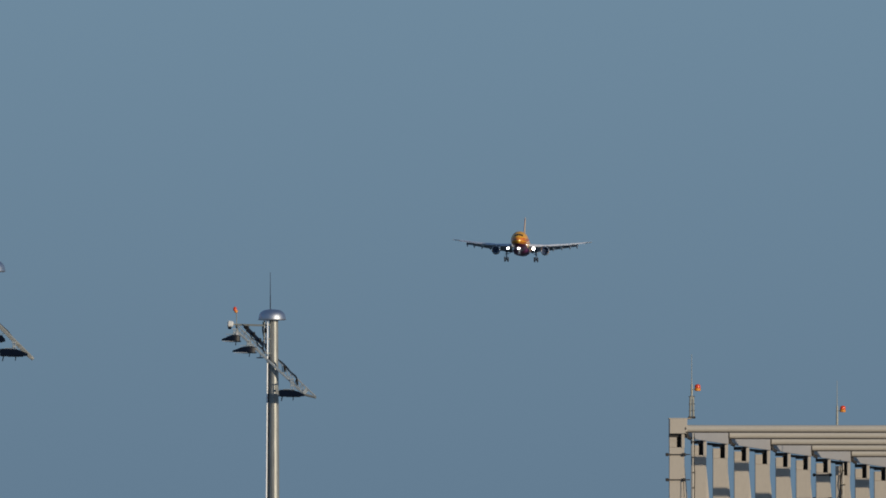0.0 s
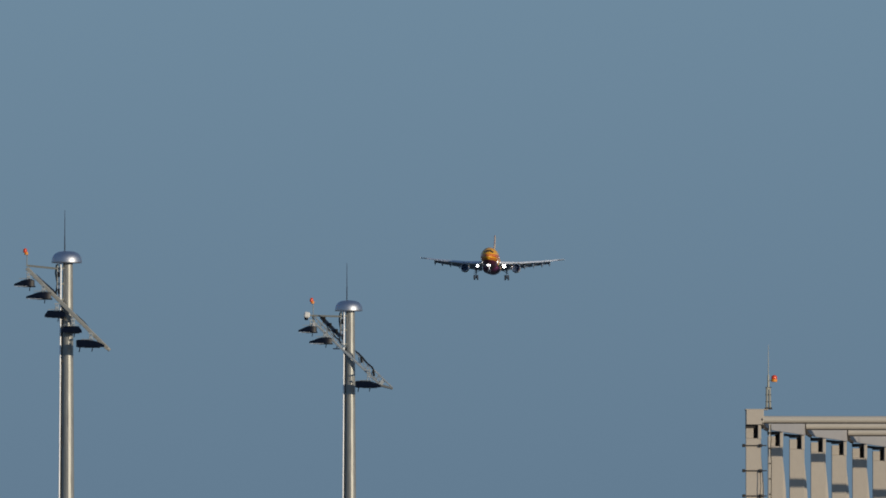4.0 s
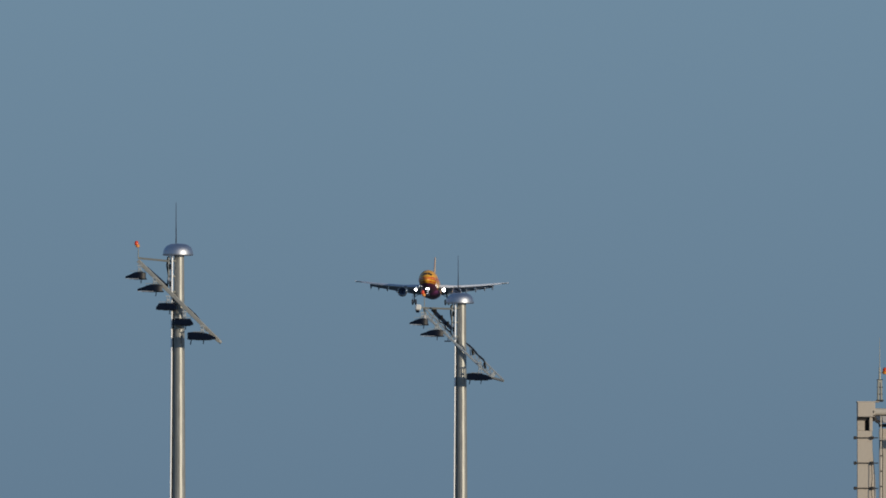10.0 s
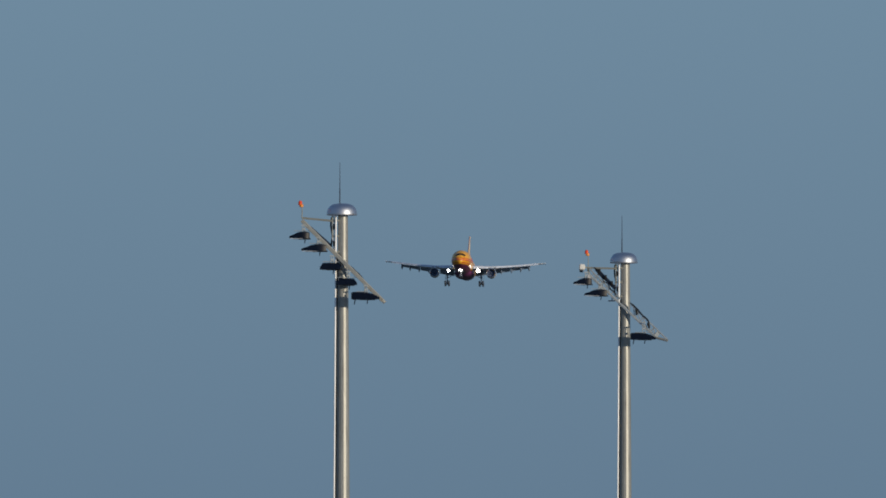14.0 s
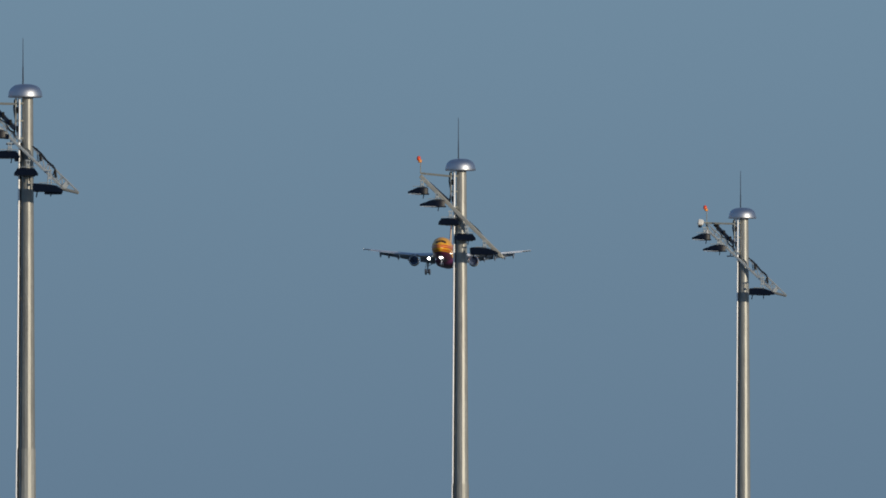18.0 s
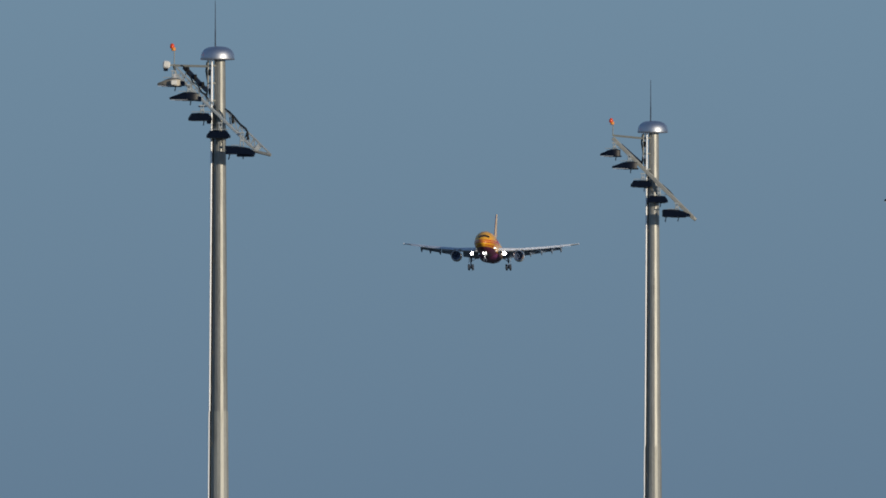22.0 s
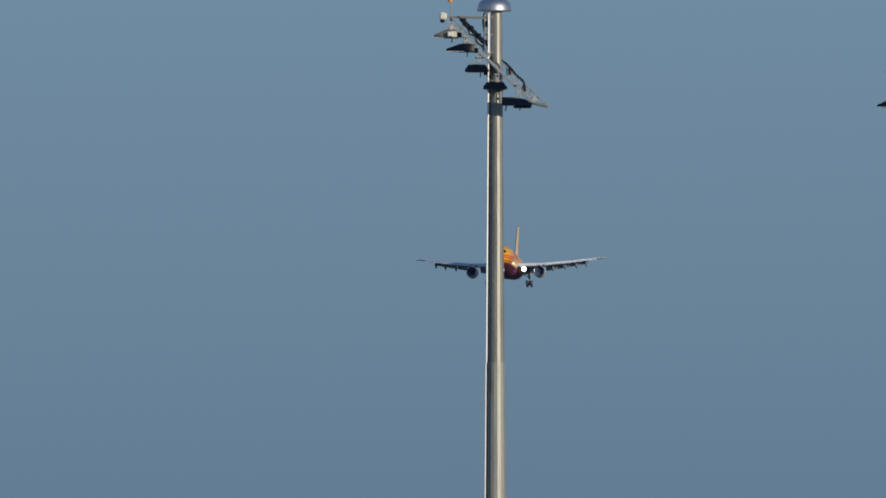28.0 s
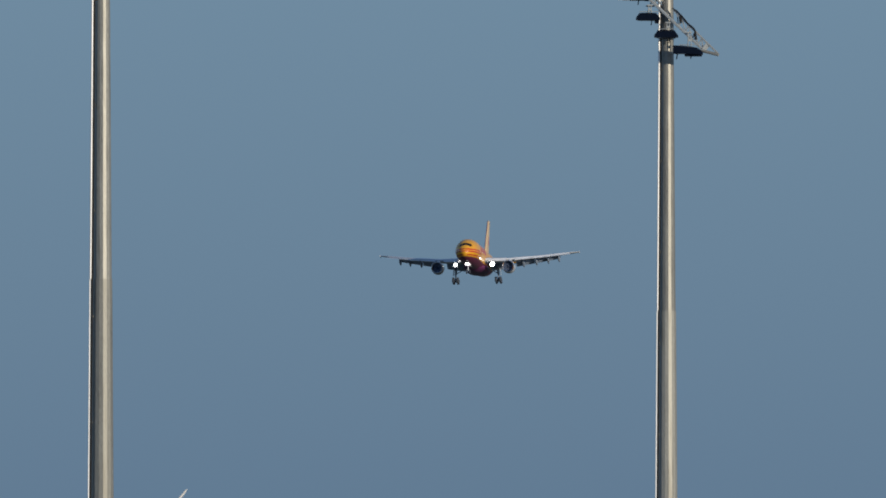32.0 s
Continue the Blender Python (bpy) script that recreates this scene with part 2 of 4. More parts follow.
        beam(bm, (prof[0][0] * w * 0.96, -d / 2 - 0.004, -0.124), (0.02, -d / 2 - 0.004, -0.124), 0.014, 0.012, 0.0)
        part("edge_strip", bm, STRIP, lamp, "bright thin aluminium edge strip", smooth=False)
    bm = bmesh.new()
    tube(bm, (0.1, 0.05, -0.12), (0.08, 0.05, -0.25), 0.014, n=6)
    part("drip_tube", bm, DARK, lamp)
    if reach:
        bm = bmesh.new()
        tube(bm, (-0.36 * w, 0.0, -0.12), (-0.40 * w, 0.0, -0.27), 0.016, n=6)
        part("drip_tube", bm, DARK, lamp)
    return lamp


def light_mast(x, y, z0, lamps, camera_box, truss, swing, lean=0.0, height=BRIM):
    """A tapered sixteen-sided pole with a domed cap, a slanting lamp arm, a rod and a beacon."""
    mast = thing("light_mast", "tall galvanised dome-capped apron light mast with " + ("five" if len(lamps) == 5 else "three") + " black floodlights", "light mast", "apron light masts", pose(x, y, z0))
    top = height
    joint = top - 9.25
    # pole sections
    def ring(r, z, n=16):
        return [Vector((r * cos(2 * pi * (i + 0.32) / n), r * sin(2 * pi * (i + 0.32) / n), z)) for i in range(n)]
    r_at = lambda z: 0.148 + (top - z) * 0.0066
    bm = bmesh.new()
    rings(bm, [ring(r_at(z), z) for z in (joint - 0.3, joint + 3, joint + 6, top + 0.1)])
    part("upper_pole", bm, STEEL, mast, "shiny galvanised upper pole section", smooth=False)
    bm = bmesh.new()
    rings(bm, [ring(r_at(z) + 0.012, z) for z in (0.35, joint - 8, joint - 3, joint)])
    part("lower_pole", bm, STEEL_LOW, mast, "duller galvanised lower pole section", smooth=False)
    bm = bmesh.new()
    lathe(bm, [(0.62, 0.30), (0.62, 0.35), (0.40, 0.36), (0.40, 0.42)], 24)
    part("base_flange", bm, STEEL_LOW, mast)
    bm = bmesh.new()
    box(bm, (0, 0, 0.15), (1.8, 1.8, 0.30), None, 0.03)
    part("plinth", bm, CONCRETE, mast, "square concrete plinth", smooth=False)
    # cap
    bm = bmesh.new()
    prof = [(0.40, 0.012), (0.445, 0.0), (0.452, 0.02), (0.447, 0.055)]
    prof += [(0.445 * cos(a) ** 0.62, 0.055 + 0.295 * sin(a)) for a in [radians(d) for d in (12, 24, 36, 48, 60, 70, 79)]]
    prof += [(0.04, 0.352)]
    lathe(bm, prof, 40, Matrix.Translation((lean, 0, top)))
    part("dome_cap", bm, SPUN, mast, "spun aluminium dome cap")
    bm = bmesh.new()
    tube(bm, (lean - 0.06, 0, top + 0.33), (lean - 0.06, 0, top + 0.8), 0.018, 0.015, 8)
    tube(bm, (lean - 0.06, 0, top + 0.8), (lean - 0.06, 0, top + 1.56), 0.012, 0.007, 8)
    part("lightning_rod", bm, BRACE, mast, "thin dark lightning rod")
    # climbing rail along the pole, and a dark tube for the shade beside it
    bm = bmesh.new()
    for a, b in ((top - 0.02, joint), (joint, 0.4)):
        k = 0.0 if a > joint else 0.012
        tube(bm, (-r_at(a) - 0.056 - k, -0.17, a), (-r_at(b) - 0.056 - k, -0.17, b), 0.018 if k else 0.026, n=14)
    part("climbing_rail", bm, RAIL, mast, "bright round aluminium climbing rail")
    # black tube stands in for the shaded gap between rail and pole
    bm = bmesh.new()
    for a, b in ((top - 1.2, joint), (joint, 0.4)):
        k = 0.0 if a > joint else 0.012
        tube(bm, (-r_at(a) - 0.010 - k, -0.155, a), (-r_at(b) - 0.010 - k, -0.165, b), 0.024, n=8)
    part("down_cable", bm, CABLE, mast, "black strip for the shade between rail and pole")
    zz = top - 2.9
    while zz > 1:
        bm = bmesh.new()
        box(bm, (-r_at(zz) - 0.01, -0.09, zz), (0.07, 0.06, 0.05), None, 0.006)
        part("rail_clamp", bm, STEEL, mast, smooth=False)
        zz -= 2.4
    # arm bracket posts beside the pole head
    for px, qx, hi, lo, r, mat in ((-0.300, -0.300, -0.02, -0.66, 0.028, ARM), (-0.215, -0.215, -0.02, -1.18, 0.036, RAILING), (-0.305, -0.225, -0.66, -1.16, 0.026, RAILING)):
        bm = bmesh.new()
        tube(bm, (px, -0.08, top + hi), (qx, -0.08, top + lo), r, n=10)
        part("bracket_post", bm, mat, mast, "pale bracket post")
    for dz in (-0.34, -0.84):
        bm = bmesh.new()
        box(bm, (-0.26, -0.10, top + dz), (0.06, 0.07, 0.16), None, 0.01)
        part("cable_joint", bm, CABLE, mast)
    for dz in (-0.16, -0.62, -1.08):
        bm = bmesh.new()
        box(bm, (-0.16, -0.06, top + dz), (0.30, 0.10, 0.05), None, 0.006)
        part("pole_clamp", bm, FRAME, mast, smooth=False)
    bm = bmesh.new()
    pts = [(-0.33, 0.02, -0.05), (-0.36, 0.02, -0.3), (-0.31, 0.03, -0.6), (-0.35, 0.02, -0.95)]
    for a, b in zip(pts, pts[1:]):
        tube(bm, (a[0], a[1], top + a[2]), (b[0], b[1], top + b[2]), 0.024, n=7)
    part("cable_loop", bm, CABLE, mast, "black power cable loop")

    def at(s, z, dy=0.0):
        """A point in the arm's plane, s sideways of the pole and z over the brim."""
        return Vector((s if truss else s - 0.06, -0.26 - swing * s + dy, top + z))

    def on_arm(s, up=0.0, dy=0.0):
        """A point on the slanting arm; latticed arms hang a little lower."""
        return at(s, (-0.33 - (s + 1.22) * 0.954 if truss else -0.07 - (s + 1.23) * 1.004) + up, dy)
    end = 0.97 if truss else 1.24
    bm = bmesh.new()
    beam(bm, on_arm(-1.15 if not truss else -1.20), on_arm(end), 0.085, 0.065 if truss else 0.105, 0.008)
    part("arm_beam", bm, LATTICE if truss else ARM, mast, "slanting galvanised arm beam", smooth=False)
    bm = bmesh.new()
    if truss:
        tube(bm, at(0.90, -2.42), at(1.36, -2.54), 0.042, n=10)
    else:
        tube(bm, on_arm(1.16), on_arm(1.20) + Vector((0.10, 0, -0.09)), 0.05, n=10)
    part("arm_end_cap", bm, STEEL_LOW if truss else ARM, mast)
    bm = bmesh.new()
    beam(bm, at(-1.24 if truss else -1.14, -0.14 if truss else -0.07, 0.05), (-0.2, -0.1, top - 0.18), 0.06, 0.06, 0.006)
    part("top_strut", bm, FRAME, mast, smooth=False)
    bm = bmesh.new()
    if truss:
        beam(bm, at(-0.95, -0.18, 0.10), at(-0.33, -0.82, 0.10), 0.08, 0.11, 0.006)
    else:
        beam(bm, on_arm(-0.90, 0.06, 0.16), on_arm(-0.30, 0.12, 0.16), 0.07, 0.06, 0.006)
    part("brace", bm, BRACE, mast, "dark painted brace", smooth=False)
    if truss:
        bm = bmesh.new()
        beam(bm, at(-1.22, -0.16, 0.10), on_arm(-1.16), 0.05, 0.05, 0.005)
        part("hanger", bm, FRAME, mast, smooth=False)
        bm = bmesh.new()
        box(bm, at(-0.45, -1.23), (0.22, 0.16, 0.035), None, 0.006)
        tube(bm, at(-0.45, -1.23), on_arm(-0.42), 0.015, n=7)
        part("foot_bracket", bm, BRACE, mast, smooth=False)
        # upper left chord with its zigzag, and small pale hanging brackets
        bm = bmesh.new()
        beam(bm, on_arm(-1.16, 0.20), on_arm(-0.16, 0.17), 0.035, 0.04, 0.004)
        part("upper_chord", bm, LATTICE, mast, "thin galvanised upper chord", smooth=False)
        for q in range(9):
            sa = -1.12 + 0.105 * q
            bm = bmesh.new()
            beam(bm, on_arm(sa, 0.19 if q % 2 else 0.0), on_arm(sa + 0.105, 0.0 if q % 2 else 0.19), 0.026, 0.026, 0.0)
            part("lattice_bar", bm, LATTICE, mast, smooth=False)
        # slack cable that doubles as the dark of shaded rear lattice members
        pts = [at(-1.02, -0.14, 0.02), at(-0.92, -0.20, 0.02), at(-0.88, -0.36, 0.0), at(-0.78, -0.44, 0.0), at(-0.70, -0.60, -0.02), at(-0.58, -0.66, -0.02), at(-0.47, -0.86, -0.03), at(-0.36, -0.92, -0.03), at(-0.30, -1.05, -0.03)]
        bm = bmesh.new()
        for p, q in zip(pts, pts[1:]):
            tube(bm, p, q, 0.017, n=7)
        part("arm_cable", bm, CABLE, mast, "slack black cable, also standing for shaded members behind the arm")
        for sa, za in ((-1.19, -0.46), (-0.74, -0.93)):
            bm = bmesh.new()
            rings(bm, [[at(sa + u * w, za + dz, -0.10 + v * 0.03) for u, v in ((-1, -1), (1, -1), (1, 1), (-1, 1))] for w, dz in ((0.02, 0.09), (0.03, 0.02), (0.06, -0.03), (0.055, -0.07))])
            part("lamp_bracket", bm, RAILING, mast, "small pale lamp bracket", smooth=False)
        for q, (sa, za) in enumerate(((-0.86, -0.28), (-0.66, -0.48), (-0.46, -0.68))):
            bm = bmesh.new()
            beam(bm, at(sa, za, 0.10), on_arm(sa - 0.12), 0.024, 0.024, 0.0)
            part("lattice_bar", bm, LATTICE, mast, smooth=False)
            bm = bmesh.new()
            box(bm, at(sa + 0.02, za + 0.03, 0.02), (0.07, 0.06, 0.13), None, 0.008)
            part("cable_joint", bm, CABLE, mast)
        bm = bmesh.new()
        beam(bm, at(0.18, -1.36), at(1.34, -2.50), 0.035, 0.045, 0.004)
        part("upper_chord", bm, LATTICE, mast, "thin galvanised upper chord", smooth=False)
        for sa, sb in ((0.26, 0.30), (0.40, 0.30), (0.40, 0.48), (0.56, 0.48), (0.56, 0.66), (0.74, 0.66), (0.74, 0.82), (0.92, 0.82), (0.92, 0.94), (1.10, 0.96)):
            bm = bmesh.new()
            beam(bm, at(sa, -1.36 - (sa - 0.18) * 0.983), on_arm(sb), 0.026, 0.026, 0.0)
            part("lattice_bar", bm, LATTICE, mast, smooth=False)
        bm = bmesh.new()
        box(bm, at(1.02, -2.33, 0.0), (0.13, 0.05, 0.20), Matrix.Rotation(radians(40), 3, "Y"), 0.01)
        part("gusset_plate", bm, LATTICE, mast, smooth=False)
        bm = bmesh.new()
        pts = [at(0.14, -1.30, -0.03), at(0.26, -1.38, -0.03), at(0.40, -1.52, -0.03), at(0.54, -1.70, -0.03), at(0.70, -1.83, -0.03), at(0.75, -1.92, -0.03), at(0.75, -2.10, -0.03)]
        for p, q in zip(pts, pts[1:]):
            tube(bm, p, q, 0.019, n=7)
        part("arm_cable", bm, CABLE, mast, "sagging black cable")
        for sa, za in ((0.35, -1.60), (0.75, -2.04)):
            bm = bmesh.new()
            box(bm, at(sa, za, -0.03), (0.07, 0.07, 0.19), Matrix.Rotation(radians(-8), 3, "Y"), 0.012)
            part("cable_joint", bm, CABLE, mast)
    else:
        bm = bmesh.new()
        pts = [on_arm(0.30, 0.08, 0.06), on_arm(0.55, 0.10, 0.06), on_arm(0.70, 0.06, 0.06), on_arm(0.72, -0.22, 0.02)]
        for p, q in zip(pts, pts[1:]):
            tube(bm, p, q, 0.016, n=7)
        part("arm_cable", bm, CABLE, mast, "black cable along the arm")
    # beacon on its stick at the arm's upper end
    e = at(-1.21 if truss else -1.15, -0.09)
    bm = bmesh.new()
    tube(bm, e, e + Vector((0.01, 0, 0.36)), 0.014, n=7)
    stick = part("beacon_stick", bm, FRAME, mast)
    bm = bmesh.new()
    lathe(bm, [(0.02, 0.33), (0.055, 0.34), (0.058, 0.40), (0.05, 0.42)], 14, Matrix.Translation(e + Vector((-0.015, 0, 0))))
    part("beacon_base", bm, ORANGE, stick, "orange beacon base")
    bm = bmesh.new()
    lathe(bm, [(0.055, 0.40), (0.06, 0.45), (0.056, 0.49), (0.035, 0.52), (0.01, 0.53)], 14, Matrix.Translation(e + Vector((-0.05, 0, 0))))
    part("beacon_glass", bm, RED, stick, "red obstruction beacon glass")
    if camera_box:
        bm = bmesh.new()
        box(bm, e + Vector((-0.20, -0.02, -0.03)), (0.19, 0.24, 0.19), Matrix.Rotation(radians(8), 3, "Y"), 0.035)
        cam_box = part("surveillance_housing", bm, WHITE, mast, "white rounded surveillance housing")
        bm = bmesh.new()
        tube(bm, e + Vector((-0.22, -0.02, -0.10)), e + Vector((-0.22, -0.02, -0.20)), 0.07, 0.05, 12)
        part("housing_lens", bm, DARK, cam_box)
        bm = bmesh.new()
        tube(bm, e + Vector((-0.14, 0, -0.05)), e + Vector((0.03, 0, -0.03)), 0.02, n=7)
        part("housing_bracket", bm, FRAME, cam_box)
    spots = {1: (-1.27, -0.57, "lip"), 2: (-0.86, -0.945, "lip"), 3: (-0.43, -1.49, "boxed" if truss else "even"), 4: (0.085, -1.925, "even"), 5: (0.60, -2.36, "deep" if truss and len(lamps) == 5 else "tail")}
    fewer = truss and len(lamps) == 3
    for k in lamps:
        s, dz, shape = spots[k]
        s += (-0.05, -0.02, 0, 0, -0.07)[k - 1] if fewer else (0, 0, -0.08, -0.11, -0.05)[k - 1] if truss else (0.06, 0.09, 0.06, 0.02, 0.03)[k - 1]
        floodlight(mast, s, -0.36 - swing * s - (0.24 if k == 5 else 0), top + dz - (0.03 if k > 3 else 0), 0, (0.74 if k in (2, 5) else 0.56 if k > 2 else 0.60), shape, 0.36 if truss and k == 5 else 0.20, truss and k == 1 and len(lamps) == 5, 0.30 if k == 5 else 0.0)
    if truss and len(lamps) == 5:
        for sa, za, w in ((-1.03, -0.62, 0.22), (-0.60, -1.03, 0.24)):
            bm = bmesh.new()
            box(bm, at(sa, za, -0.06), (w, 0.20, 0.13), Matrix.Rotation(radians(6), 3, "Y"), 0.02)
            part("control_gear_box", bm, DARK, mast, "dark control gear box")
        bm = bmesh.new()
        box(bm, (-1.20, -0.68 - swing * -1.2, top - 0.61), (0.16, 0.10, 0.12), None, 0.015)
        part("sensor_box", bm, WHITE, mast, "small white sensor box")
    return mast


F_PX = 26262.0         # the long lens, for bearings along the apron
# distance and sideways bearing of each mast foot, seen from the camera
for dist, bear, foot, lamps, cbox, truss, swing, cap in (
        (483.0, 500.7, 0.08, (1, 2, 5), True, True, 0.36, -0.05),
        (437.7, 1.4, -0.067, (1, 2, 3, 4, 5), False, False, 0.36, -0.03),
        (390.2, -769.5, 0.072, (1, 2, 3, 4, 5), True, True, 0.36, -0.06),
        (336.0, -1770.5, -0.22, (1, 2, 3, 4, 5), True, True, 0.36, -0.03)):
    light_mast(dist * bear / F_PX - cap, dist, foot, lamps, cbox, truss, swing, cap)


# ---- run-up enclosure with cream fins ----
ex, ey = 28.17, 600.0                    # foot of the first fin's right edge
step = Vector((2.245, 9.75, 0)) / 2       # from fin to fin along the side wall
hall = thing("engine_test_enclosure", "tall cream engine test enclosure with slender fins and round roof tubes", "building")
FIN_W, N_FIN = 0.61, 15


def fin(k):
    """One slender fin with its notched head; the first rises above the roof tubes."""
    o = Vector((ex, ey, 0)) + step * k
    x1 = o.x - 0.03
    x0 = x1 - FIN_W
    zt = 23.93
    first = k == 0
    bm = bmesh.new()
    zf = 23.34 if not first else 23.53
    # the shaft flares out on one side below the head, as a chamfer that widens downwards
    rings(bm, [[Vector((x0, o.y, z)), Vector((x1 - 0.05 + fl * 0.3, o.y, z)), Vector((x1 + fl, o.y + 0.25, z)), Vector((x1 + fl, o.y + 0.5, z)), Vector((x0, o.y + 0.5, z))]
               for z, fl in ((0, 0.16), (20.5, 0.15), (21.6, 0.12), (22.3, 0.06), (22.8, 0.01), (zf, 0.0))])
    f = part("fin", bm, CREAM, hall, smooth=False)
    bm = bmesh.new()
    top = zt if not first else 24.06
    # notched head: block, void, narrow cheek
    cap = top - (0.02 if first else 0.17)
    box(bm, (x0 + 0.15, o.y + 0.37, (zf + cap) / 2), (0.30, 0.46, cap - zf - 0.02), None, 0.008)
    box(bm, (x1 - 0.065, o.y + 0.27, (zf + top) / 2 + 0.05), (0.13, 0.60, top - zf + 0.14), None, 0.008)
    box(bm, (x0 + 0.15, o.y + 0.35, zf + (cap - zf) * 0.55), (0.32, 0.46, 0.025))
    part("fin_head", bm, CREAM, f, smooth=False)
    # dark boxes stand in for shade inside the notch and under the fascia
    bm = bmesh.new()
    box(bm, (x1 - 0.21, o.y + 0.48, (zf + top) / 2), (0.20, 0.2, top - zf))
    box(bm, ((x0 + x1) / 2 - 0.06, o.y + 0.33, top - 0.05), (FIN_W - 0.10, 0.4, 0.13))
    part("head_bracket", bm, VOID, f, smooth=False)
    if k and k % 2 == 0:
        # dark bar that reaches out over the gap beside the fin
        bm = bmesh.new()
        box(bm, (x0 - 0.02, o.y + 0.30, top - 0.01), (0.42, 0.3, 0.10), Matrix.Rotation(radians(6), 3, "Y"), 0.006)
        part("bearing_plate", bm, VOID, f, smooth=False)
    if first:
        bm = bmesh.new()
        box(bm, ((x0 + x1) / 2 + 0.05, o.y + 0.3, 24.39), (FIN_W + 0.10, 0.9, 0.60), None, 0.015)
        box(bm, ((x0 + x1) / 2 + 0.12, o.y + 0.3, 24.705), (FIN_W + 0.30, 0.9, 0.03))
        part("corner_block", bm, CREAM, f, smooth=False)
    return x0, x1, o.y


for k in range(N_FIN):
    x0, x1, fy = fin(k)
    if k in (0, 7):
        for i, z in enumerate((23.24, 22.22, 21.2, 20.2)):
            bm = bmesh.new()
            tube(bm, (x0 - 0.12, fy - 0.05, z), (x1 + (0.06 if k else 0.22), fy - 0.05, z), 0.022, n=8)
            rod = part("cable_clamp_rod", bm, VOID, hall)
            for cx in (x0 - 0.10, x1 - 0.02):
                bm = bmesh.new()
                box(bm, (cx, fy - 0.06, z), (0.13, 0.12, 0.13), None, 0.02)
                part("clamp_knob", bm, VOID, rod)
# edge beam above the fins, and roof tubes running off over the hall
for k in range(0, N_FIN - 1, 2):
    a = Vector((ex, ey, 24.06)) + step * k
    bm = bmesh.new()
    beam(bm, a + Vector((0.02, 0.15, 0.10)), a + step * 2 + Vector((-0.02, 0.10, 0.10)), 0.10, 0.48, 0.006)
    fascia = part("edge_fascia", bm, HEADER, hall, "pale warm grey roof edge fascia", smooth=False)
    bm = bmesh.new()
    mid = a + step * 0.97
    box(bm, mid + Vector((-0.04, 0.06, 0.06)), (0.02, 0.06, 0.36))
    part("fascia_joint", bm, VOID, fascia, smooth=False)
    bm = bmesh.new()
    tube(bm, a + Vector((0.0, 0.0, 0.23)), a + Vector((34, 0.0, 0.23)), 0.150, n=24)
    t_ = part("roof_tube", bm, TUBE, hall, "cream painted round roof tube")
    # dark strip stands in for the shadow gap below the tube
    bm = bmesh.new()
    box(bm, a + Vector((17.0, -0.11, 0.085)), (34.0, 0.10, 0.045))
    part("drip_edge", bm, VOID, t_, "dark strip for the shade gap under the tube", smooth=False)
    bm = bmesh.new()
    tube(bm, a + Vector((-0.03, 0, 0.23)), a + Vector((0.03, 0, 0.23)), 0.157, n=24)
    part("tube_collar", bm, VOID, t_, "dark joint collar")
    bm = bmesh.new()
    tube(bm, a + Vector((-0.01, -0.02, 0.12)), a + Vector((0.10, -0.02, -0.12)), 0.07, n=10)
    tube(bm, a + Vector((0.10, -0.02, -0.12)), a + Vector((0.26, -0.02, -0.20)), 0.07, n=10)
    part("drain_elbow", bm, VOID, t_, "dark drain elbow")
# closing walls out of sight
bm = bmesh.new()
e2 = Vector((ex, ey, 0)) + step * (N_FIN - 1)
box(bm, (ex + 34.2, (ey + e2.y) / 2, 12), (0.3, e2.y - ey, 24))
box(bm, ((e2.x + ex + 34) / 2, e2.y + 0.3, 12), (ex + 34 - e2.x, 0.3, 24))
part("back_wall", bm, CREAM, hall, smooth=False)
# pale conduit and wavy dark cables by the corner and further along
def wavy_cable(x, y, z0, z1, r, sway, seed):
    """A slack cable that wanders a little from side to side on its way down."""
    rng = random.Random(seed)
    bm = bmesh.new()
    pts, z = [], z1
    while z > z0:
        pts.append(Vector((x + rng.uniform(-sway, sway), y + rng.uniform(-sway, sway), z)))
        z -= 0.32
    for p, q in zip(pts, pts[1:]):
        tube(bm, p, q, r, n=7)
    return bm


for k, dx, r, sway in ((0, 0.36, 0.016, 0.018), (0, -0.06, 0.014, 0.03), (7, 0.36, 0.02, 0.05), (8, -0.42, 0.026, 0.05)):
    o = Vector((ex, ey, 0)) + step * k
    top = 22.2 if dx == -0.06 else 24.1 if k == 0 else 23.9
    part("slack_cable", wavy_cable(o.x + dx, o.y - 0.14, 8.0, top, r, sway, k + 3), CABLE, hall, "slack dark cable")
for k, dx, top in ((0, 0.30, 24.1), (8, -0.34, 23.9)):
    o = Vector((ex, ey, 0)) + step * k
    bm = bmesh.new()
    tube(bm, (o.x + dx, o.y - 0.12, 0), (o.x + dx, o.y - 0.12, top), 0.03, n=10)
    conduit = part("conduit", bm, TUBE, hall, "pale upright conduit")
    z = top - 0.35
    while z > 18:
        bm = bmesh.new()
        box(bm, (o.x + dx + 0.02, o.y - 0.13, z), (0.12, 0.08, 0.05), None, 0.008)
        part("conduit_clip", bm, VOID, conduit, smooth=False)
        z -= 0.62


